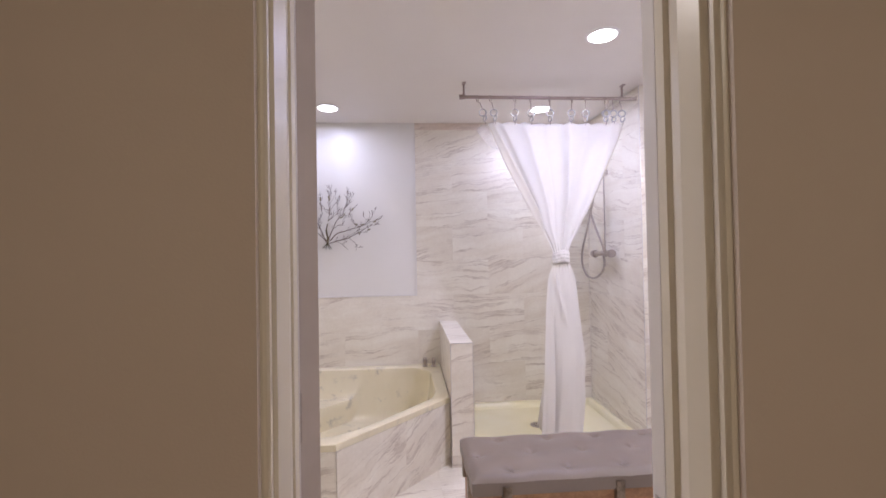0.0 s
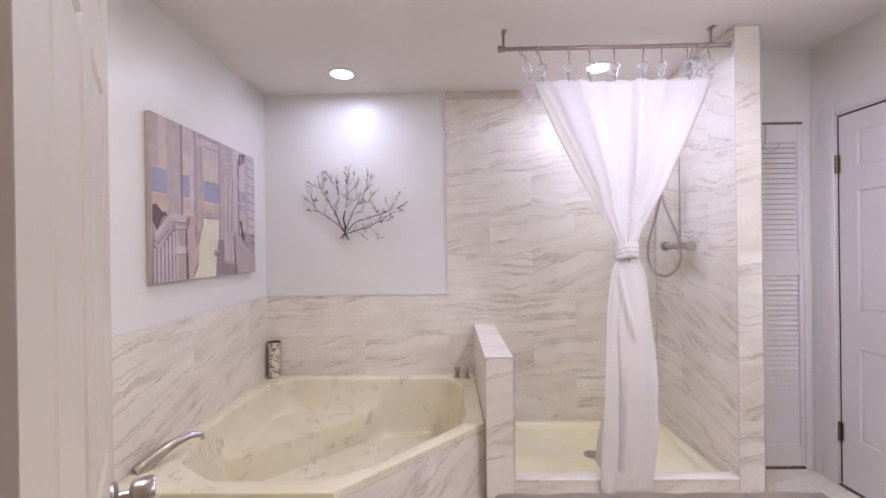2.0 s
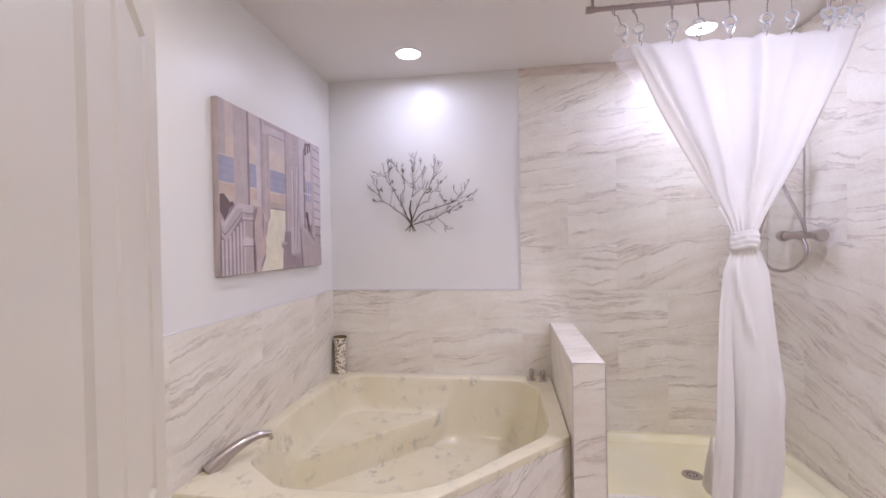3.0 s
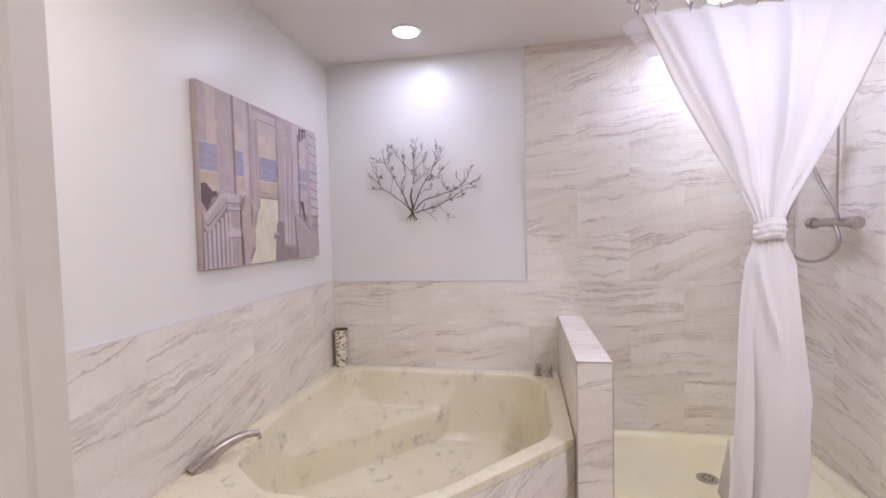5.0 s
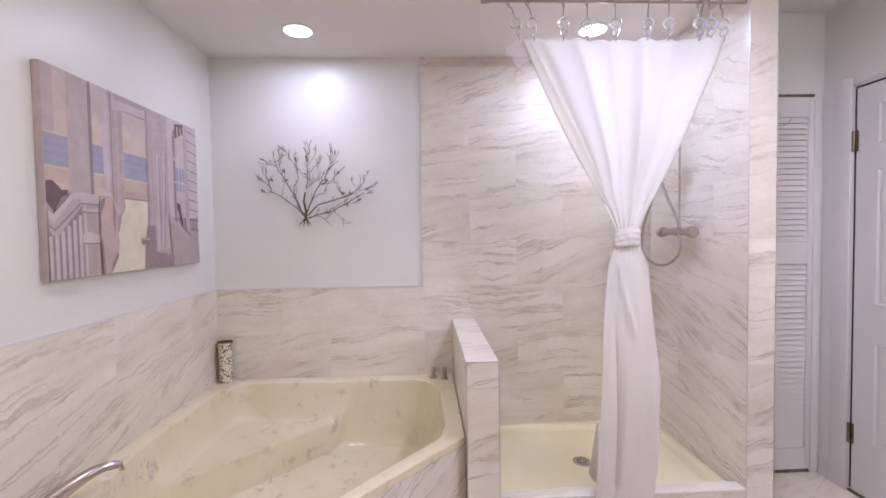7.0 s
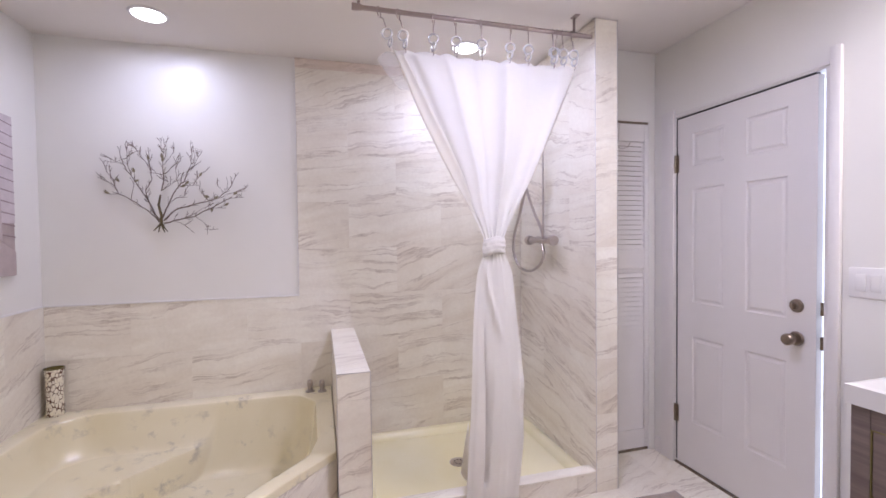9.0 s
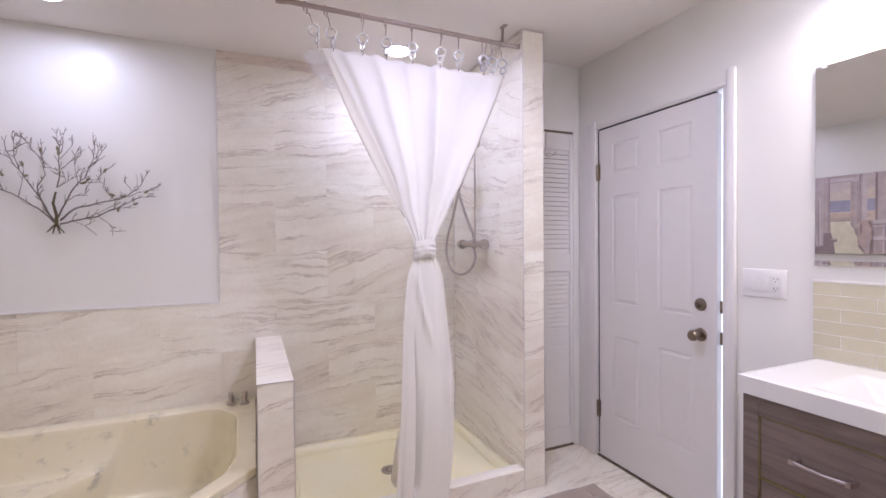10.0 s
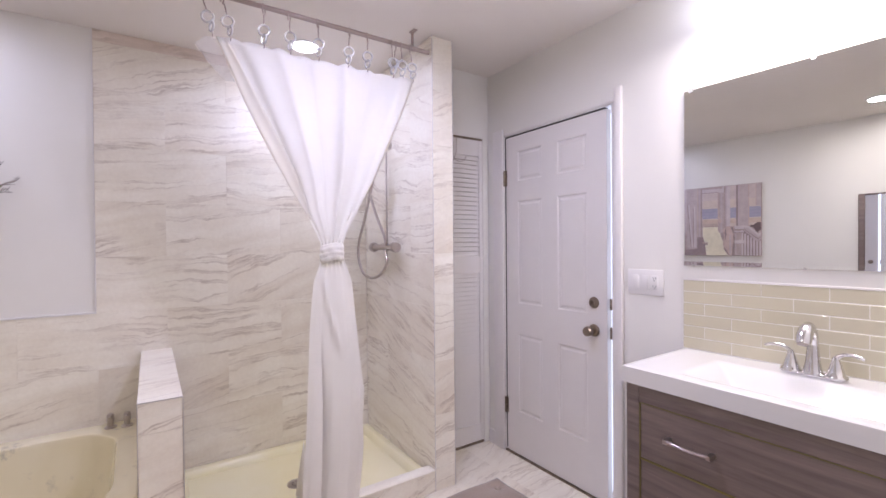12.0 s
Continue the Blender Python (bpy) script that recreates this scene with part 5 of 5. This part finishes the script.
# ---- wire tree on the far wall ----
def wire_tree():
    x0, z0 = -0.632, 1.443
    t = thing("wire_tree", (x0, YB, z0 - 0.02), "dark brown wire tree wall ornament with forked twigs and buds", "wall ornament")
    rnd = random.Random(11)

    def limb(r, *pts):
        """A forked limb through points given as metres right of and above the root."""
        bm = bmesh.new()
        n = len(pts)
        lean = rnd.uniform(-0.02, 0.035)
        line = []
        for i, (x, z) in enumerate(pts):
            dist = math.hypot(x, z)
            line.append(Vector((x0 + x, min(YB - 0.006, YB - 0.045 - lean * dist / 0.3), z0 + z)))
        fine = []
        for p, q in zip(line, line[1:]):
            for f in (0.0, 0.5):
                v = p.lerp(q, f)
                if f:
                    v += Vector((rnd.uniform(-1, 1), rnd.uniform(-0.6, 0.6), rnd.uniform(-1, 1))) * 0.004
                fine.append(v)
        fine.append(line[-1])
        rad = [max(0.0012, r * (1 - 0.75 * i / (len(fine) - 1))) for i in range(len(fine))]
        tube(bm, fine, rad, 6)
        for i in [j for j in range(2, len(fine)) for _ in (0, 1, 2)]:
            if r > 0.0015 and rnd.random() < 0.36:
                d = (fine[i] - fine[i - 1]).normalized()
                a = rnd.choice((-1, 1)) * rnd.uniform(0.35, 0.8)
                d = Vector((d.x * math.cos(a) - d.z * math.sin(a), rnd.uniform(-0.25, 0.2), d.x * math.sin(a) + d.z * math.cos(a) + 0.35)).normalized()
                ln = rnd.uniform(0.02, 0.05)
                p = fine[i]
                mid = p + d * ln * 0.5 + Vector((rnd.uniform(-1, 1), 0, rnd.uniform(-1, 1))) * 0.004
                end = mid + (d + Vector((rnd.uniform(-0.3, 0.3), 0, 0.2))).normalized() * ln * 0.6
                end.y = min(end.y, YB - 0.006)
                mid.y = min(mid.y, YB - 0.006)
                tube(bm, [p, mid, end], [max(0.0015, rad[i] * 0.6), 0.0014, 0.0011], 5)
                if rnd.random() < 0.6:
                    e2 = mid + Vector((-d.z if rnd.random() < 0.5 else d.z, 0, abs(d.x) + 0.5)).normalized() * ln * 0.4
                    tube(bm, [mid, e2], [0.0014, 0.0011], 5)
        part("branch", bm, DARKWIRE, t)
    # main limbs
    limb(0.0036, (0.006, 0.19), (0.02, 0.258), (0.016, 0.32), (0.021, 0.399), (0.011, 0.461))
    limb(0.0046, (-0.005, 0.022), (-0.034, 0.063), (-0.054, 0.125), (-0.074, 0.162), (-0.10, 0.208), (-0.132, 0.268), (-0.162, 0.32), (-0.181, 0.389), (-0.191, 0.425))
    limb(0.0040, (-0.008, 0.013), (-0.05, 0.062), (-0.097, 0.099), (-0.149, 0.139), (-0.205, 0.168), (-0.225, 0.214), (-0.231, 0.25), (-0.254, 0.28), (-0.268, 0.318))
    limb(0.0038, (-0.013, 0.028), (-0.044, 0.10), (-0.064, 0.146), (-0.073, 0.193), (-0.04, 0.256), (-0.049, 0.302), (-0.053, 0.349), (-0.052, 0.392))
    limb(0.0046, (0.009, 0.038), (0.027, 0.085), (0.05, 0.133), (0.073, 0.181), (0.096, 0.213), (0.124, 0.239), (0.143, 0.293), (0.166, 0.342), (0.173, 0.39), (0.168, 0.435))
    limb(0.0046, (0.014, 0.022), (0.051, 0.063), (0.093, 0.092), (0.135, 0.102), (0.192, 0.122), (0.25, 0.136), (0.294, 0.15), (0.33, 0.183), (0.369, 0.229), (0.385, 0.269))
    limb(0.0042, (0.014, 0.006), (0.064, 0.022), (0.12, 0.035), (0.171, 0.045), (0.22, 0.077), (0.263, 0.097), (0.322, 0.131), (0.367, 0.154), (0.406, 0.158))
    # side shoots
    for pts in (((0.02, 0.367), (0.029, 0.421), (0.03, 0.465)), ((-0.162, 0.32), (-0.201, 0.342), (-0.239, 0.365)), ((-0.132, 0.268), (-0.149, 0.329), (-0.147, 0.40), (-0.152, 0.436)),
                ((-0.182, 0.359), (-0.151, 0.375), (-0.129, 0.401)), ((-0.231, 0.25), (-0.233, 0.286), (-0.237, 0.32)), ((-0.149, 0.139), (-0.14, 0.191), (-0.132, 0.268)),
                ((-0.049, 0.318), (-0.08, 0.363), (-0.11, 0.408), (-0.133, 0.437)), ((0.018, 0.28), (-0.017, 0.288), (-0.044, 0.312)), ((0.143, 0.293), (0.183, 0.327), (0.207, 0.379))):
        limb(0.0022, *pts)
    for pts in (((0.09, 0.20), (0.086, 0.26), (0.083, 0.355)), ((0.124, 0.235), (0.169, 0.237), (0.216, 0.296)), ((0.30, 0.153), (0.338, 0.176), (0.389, 0.194), (0.431, 0.208)),
                ((0.25, 0.136), (0.222, 0.158), (0.194, 0.199)), ((0.22, 0.077), (0.269, 0.091), (0.328, 0.105)), ((0.12, 0.035), (0.182, 0.064), (0.249, 0.104), (0.279, 0.143)),
                ((0.044, 0.12), (0.081, 0.149), (0.123, 0.159), (0.132, 0.198)), ((0.02, 0.289), (0.049, 0.322), (0.099, 0.362)), ((0.01, 0.195), (0.041, 0.233), (0.02, 0.258))):
        limb(0.0020, *pts)
    for pts in (((-0.147, 0.40), (-0.133, 0.444)), ((-0.205, 0.168), (-0.239, 0.165), (-0.272, 0.173)), ((-0.225, 0.214), (-0.255, 0.234), (-0.277, 0.258)), ((0.166, 0.342), (0.179, 0.39), (0.19, 0.413)),
                ((0.10, 0.215), (0.103, 0.26), (0.12, 0.299)), ((0.124, 0.225), (0.175, 0.221), (0.209, 0.216)), ((0.33, 0.183), (0.301, 0.218), (0.296, 0.24)), ((0.348, 0.203), (0.349, 0.252), (0.343, 0.274)),
                ((0.063, 0.02), (0.119, -0.003), (0.168, -0.051)), ((0.176, 0.045), (0.218, 0.013), (0.246, -0.032)), ((0.007, 0.195), (0.047, 0.227), (0.069, 0.253)), ((0.02, 0.336), (0.044, 0.369), (0.07, 0.407))):
        limb(0.0016, *pts)
    # dried buds wired to the shoots
    for x, z, a in ((-0.256, 0.176, 150), (-0.203, 0.246, 120), (-0.114, 0.242, 20), (-0.125, 0.30, 95), (-0.052, 0.372, 90), (0.014, 0.385, 90), (0.018, 0.365, 80), (0.136, 0.236, 40),
                    (0.118, 0.218, 200), (0.238, 0.160, 160), (0.286, 0.155, 20), (0.340, 0.115, 30), (0.262, 0.085, 270), (0.388, 0.180, 30), (0.208, 0.285, 60)):
        bm = bmesh.new()
        d = Vector((math.cos(radians(a)), -0.25, math.sin(radians(a)))).normalized()
        c = Vector((x0 + x, YB - 0.055, z0 + z))
        mm = Matrix.Translation(c - d * 0.013) @ d.to_track_quat("Z", "Y").to_matrix().to_4x4()
        lathe(bm, [(0.0015, 0.0), (0.0055, 0.006), (0.0072, 0.014), (0.0050, 0.022), (0.0012, 0.029)], mm, 8)
        part("bud", bm, OLIVEBUD, t, "dull olive bud")
    bm = bmesh.new()
    pt = lambda x, z, y=0.045: Vector((x0 + x, YB - y, z0 + z))
    tube(bm, [pt(0, -0.01), pt(0.003, 0.05, 0.05), pt(-0.010, 0.11, 0.05), pt(0.0, 0.168)], [0.0085, 0.0075, 0.0065, 0.0045], 8)
    for dx in (-0.042, -0.018, 0.012, 0.028):
        tube(bm, [pt(0, 0.01), pt(dx * 0.5, -0.016), pt(dx, -0.048 + abs(dx) * 0.3, 0.035)], [0.005, 0.004, 0.0030], 6)
    tube(bm, [pt(0, 0), pt(0, 0, 0.001)], 0.003, 6)
    part("trunk", bm, OLIVEWIRE, t, "olive brown wrapped trunk")


OLIVEBUD = mottled("olive_bud", (0.17, 0.145, 0.08), (0.26, 0.225, 0.14), 0.6, 60.0)
OLIVEWIRE = mottled("olive_wire", (0.075, 0.055, 0.02), (0.13, 0.10, 0.04), 0.5, 40.0)
wire_tree()


# ---- vase on the bath rim ----
def vase():
    x, y, z = -1.155, 7.651, RIM
    t = thing("vase", (x, y, z), "tall white ceramic vase with brown branch pattern on the bath rim", "vase")
    bm = bmesh.new()
    h = 0.256
    m = Matrix.Translation((x, y, z))
    seg = 32
    prof = [(0.037, 0.001), (0.040, 0.006), (0.0385, 0.10), (0.0395, 0.215), (0.0455, h), (0.043, h), (0.038, 0.20), (0.037, 0.03), (0.001, 0.03)]
    lathe(bm, prof, m, seg)
    part("body", bm, VASE, t)
    bm = bmesh.new()
    lathe(bm, [(0.0375, 0.19), (0.041, h - 0.002), (0.0412, h + 0.001), (0.0460, h + 0.001), (0.0460, h - 0.003), (0.0425, h - 0.004), (0.0370, 0.19)], m, seg)
    part("rim", bm, material("green_glaze", (0.15, 0.12, 0.045), 0.25), t, "olive brown glazed rim")


VASE = material("branch_patterned_glaze", (0.8, 0.78, 0.72), 0.25)
_co = node(VASE, "ShaderNodeTexCoord")
_mp = node(VASE, "ShaderNodeMapping")
_mp.inputs["Scale"].default_value = (1.0, 1.0, 0.6)
link(VASE, _co.outputs["Object"], _mp.inputs["Vector"])
_v = node(VASE, "ShaderNodeTexVoronoi", feature="DISTANCE_TO_EDGE", i_Scale=62.0)
link(VASE, _mp.outputs[0], _v.inputs["Vector"])
_n = node(VASE, "ShaderNodeTexNoise", i_Scale=30.0)
link(VASE, _co.outputs["Object"], _n.inputs["Vector"])
_m = node(VASE, "ShaderNodeMath", operation="ADD")
link(VASE, _v.outputs["Distance"], _m.inputs[0])
_m2 = node(VASE, "ShaderNodeMath", operation="MULTIPLY_ADD", i_1=0.5, i_2=-0.22)
link(VASE, _n.outputs[0], _m2.inputs[0])
link(VASE, _m2.outputs[0], _m.inputs[1])
link(VASE, ramp(VASE, _m.outputs[0], [(0.075, (0.13, 0.065, 0.04)), (0.115, (0.80, 0.74, 0.60))]), VASE.node_tree.nodes["Principled BSDF"].inputs["Base Color"])
vase()

# ---- tiles, each a piece ----
TW, TH = 0.610, 0.2925
_cache = {}


def tile(parent, m, w, h, mat, thick=0.009):
    """A slab w wide (local x) and h high (local z), front face at local y = 0, body behind it."""
    key = (round(w, 4), round(h, 4), mat.name, thick)
    if key not in _cache:
        bm = boxed(0.0002, w - 0.0002, 0.0, thick, 0.0002, h - 0.0002)
        top = [e for e in bm.edges if all(abs(v.co.y) < 1e-6 for v in e.verts)]
        bmesh.ops.bevel(bm, geom=top, offset=0.0003, segments=1, affect="EDGES")
        _cache[key] = finish("tile", bm, mat, smooth=False)
    ob = new("tile", _cache[key])
    ob.parent = parent
    ob.matrix_basis = Matrix.Translation(-ORIGIN[parent.name]) @ m


def field(parent, origin, turn, w, z0, z1, mat, base_z, first, alt, rows_down=False):
    """Running-bond tiles on a face that starts at origin (x, y) and runs w metres along its turned x axis."""
    k0 = math.floor((z0 - base_z) / TH + 1e-6)
    k1 = math.ceil((z1 - base_z) / TH - 1e-6)
    for k in range(k0, k1):
        a, b = max(z0, base_z + k * TH), min(z1, base_z + (k + 1) * TH)
        if b - a < 0.012:
            continue
        s = first if k % 2 == alt else first + TW / 2
        cuts = [0.0] + sorted(v for v in (s + i * TW for i in range(-9, 9)) if 0.01 < v < w - 0.01) + [w]
        for p, q in zip(cuts, cuts[1:]):
            c = Matrix.Translation((origin[0], origin[1], 0)) @ Matrix.Rotation(radians(turn), 4, "Z") @ Matrix.Translation((p, 0, a))
            tile(parent, c, q - p, b - a, mat)


wn = bpy.data.objects["wall_north"]
ww = bpy.data.objects["wall_west"]
# far wall: dado behind the bath, then full height in the shower; x of joints fall at 0.41 + n * 0.61
field(wn, (XL + 0.01, YB - 0.010), 0, CX0 - XL - 0.01, 0.0, WAINS, TILE, WAINS, 0.41 - XL - 0.01, 1)
field(wn, (TILE_X, YB - 0.010), 0, CX0 - TILE_X, WAINS, 2.405, TILE, WAINS, 0.41 - TILE_X, 1)
field(wn, (TILE_X, YB - 0.010), 0, CX0 - TILE_X, 2.4055, H - 0.001, STRIP_TILE, 2.4055, 0.41 - TILE_X, 1)
# bath-side wall dado (runs from the near end to the corner)
field(ww, (XL + 0.010, YF + 0.002), 90, YB - YF - 0.012, 0.0, WAINS, TILE, WAINS, 0.24, 1)
# low wall: end, sides and cap
field(lowwall, (HX0 + 0.002, HY), 0, HX1 - HX0 - 0.004, 0.0, 0.66, TILE, 0.66 - 2 * TH, 9, 1)
field(lowwall, (HX0 + 0.002, HY), 0, HX1 - HX0 - 0.004, 0.6605, HZ - 0.002, TILE, 0.6605, 9, 1)
field(lowwall, (HX0, YB - 0.012), -90, YB - 0.012 - HY - 0.002, 0.0, HZ - 0.011, TILE, WAINS, 0.2, 0)
field(lowwall, (HX1, HY + 0.002), 90, YB - 0.012 - HY - 0.002, 0.0, HZ - 0.011, TILE, WAINS, 0.3, 0)
cap = Matrix.Translation((HX0, HY, HZ)) @ Matrix.Rotation(radians(90), 4, "Z") @ Matrix.Rotation(radians(90), 4, "X")
for a, b in ((0.0, 0.36), (0.36, YB - 0.012 - HY)):
    tile(lowwall, Matrix.Translation((HX1, HY + a, HZ)) @ Matrix.Rotation(radians(90), 4, "Z") @ Matrix.Rotation(radians(-90), 4, "X"), b - a, HX1 - HX0, FLOOR_TILE)
# wing wall: front end, shower side
field(wing, (CX0 + 0.002, CY), 0, CX1 - CX0 - 0.004, 0.0, H - 0.001, TILE, WAINS - 4 * TH, 9, 1)
field(wing, (CX0, YB - 0.012), -90, YB - 0.012 - CY - 0.002, 0.0, H - 0.001, TILE, WAINS, 0.33, 0)
field(wing, (CX1, CY + 0.002), 90, LY - CY - 0.002, 0.0, H - 0.001, TILE, WAINS, 0.5, 0)
# curb front
curb = bpy.data.objects["curb"]
field(curb, (HX1 + 0.001, CY + 0.001), 0, CX0 - HX1 - 0.002, 0.0, 0.1045, TILE, 0.0, 0.45, 0)
# bath skirt: straight and slanting runs
field(skirt, (XL + 0.012, 6.162), 0, -0.336 - XL - 0.012, 0.0, RIM - 0.037, TILE, RIM - 0.037 - TH, 0.30, 0)
dx, dy = HX0 + 0.332, 0.64
ln = math.hypot(dx, dy)
field(skirt, (-0.330, 6.164), math.degrees(math.atan2(dy, dx)), ln - 0.006, 0.0, RIM - 0.037, TILE, RIM - 0.037 - TH, 0.48, 0)
# metal edge trims
for nm, (a, b) in {"trim_low_wall": ((HX0, HX1), HY), "trim_wing": ((CX0, CX1), CY)}.items():
    bm = bmesh.new()
    top = HZ if nm == "trim_low_wall" else H - 0.001
    for x in (a[0] - 0.001, a[1] - 0.001):
        box(bm, x, x + 0.0025, b - 0.0012, b + 0.002, 0.0, top)
    if nm == "trim_low_wall":
        box(bm, a[0] + 0.002, a[1] - 0.002, b - 0.0012, b + 0.001, HZ - 0.003, HZ + 0.0008)
    solid(nm, bm, EDGE, "slim metal tile edge trim", "trim", "structure", smooth=False)
bm = bmesh.new()
box(bm, XL + 0.011, TILE_X - 0.001, YB - 0.014, YB - 0.001, WAINS + 0.0005, WAINS + 0.008)
box(bm, XL + 0.001, XL + 0.0115, YF + 0.003, YB - 0.015, WAINS + 0.0005, WAINS + 0.008)
box(bm, TILE_X - 0.005, TILE_X - 0.0005, YB - 0.012, YB - 0.001, WAINS + 0.009, H)
solid("trim_dado", bm, SWITCH, "white edging strip along the top of the tile dado", "trim", "structure", smooth=False)
bm = bmesh.new()
box(bm, XR - 0.012, XR - 0.0005, 7.055, LY - 0.013, 0.0, 0.09)
box(bm, XR - 0.010, XR + 0.012, VY1 + 0.006, 6.098, 0.0, 0.09)
box(bm, DX1 + 0.08, XR - 0.013, YF + 0.0005, YF + 0.012, 0.0, 0.09)
solid("baseboard", bm, TRIM, "low white baseboard", "baseboard", "structure", smooth=False)
# floor tiles
fl = bpy.data.objects["floor"]
for j in range(6):
    y = YF - 0.04 + j * 0.61
    for i in range(13):
        x = XL + 0.002 + i * 0.305 - 0.1
        x0, x1, y0, y1 = max(x, XL), min(x + 0.305, XR + (0.06 if y < 6 else 0)), y - (0.305 if i % 2 else 0), y + 0.61 - (0.305 if i % 2 else 0)
        y0, y1 = max(y0, YF - 0.04), min(y1, YB)
        if x1 - x0 > 0.02 and y1 - y0 > 0.02:
            tile(fl, Matrix.Translation((x0, y0, 0.0)) @ Matrix.Rotation(radians(-90), 4, "X"), x1 - x0, y1 - y0, FLOOR_TILE)
solid("hall_floor", boxed(-0.5, 1.1, 1.5, YF - 0.045, -0.012, -0.001), OAK, "brown wood hall floor", "floor", "structure", smooth=False)
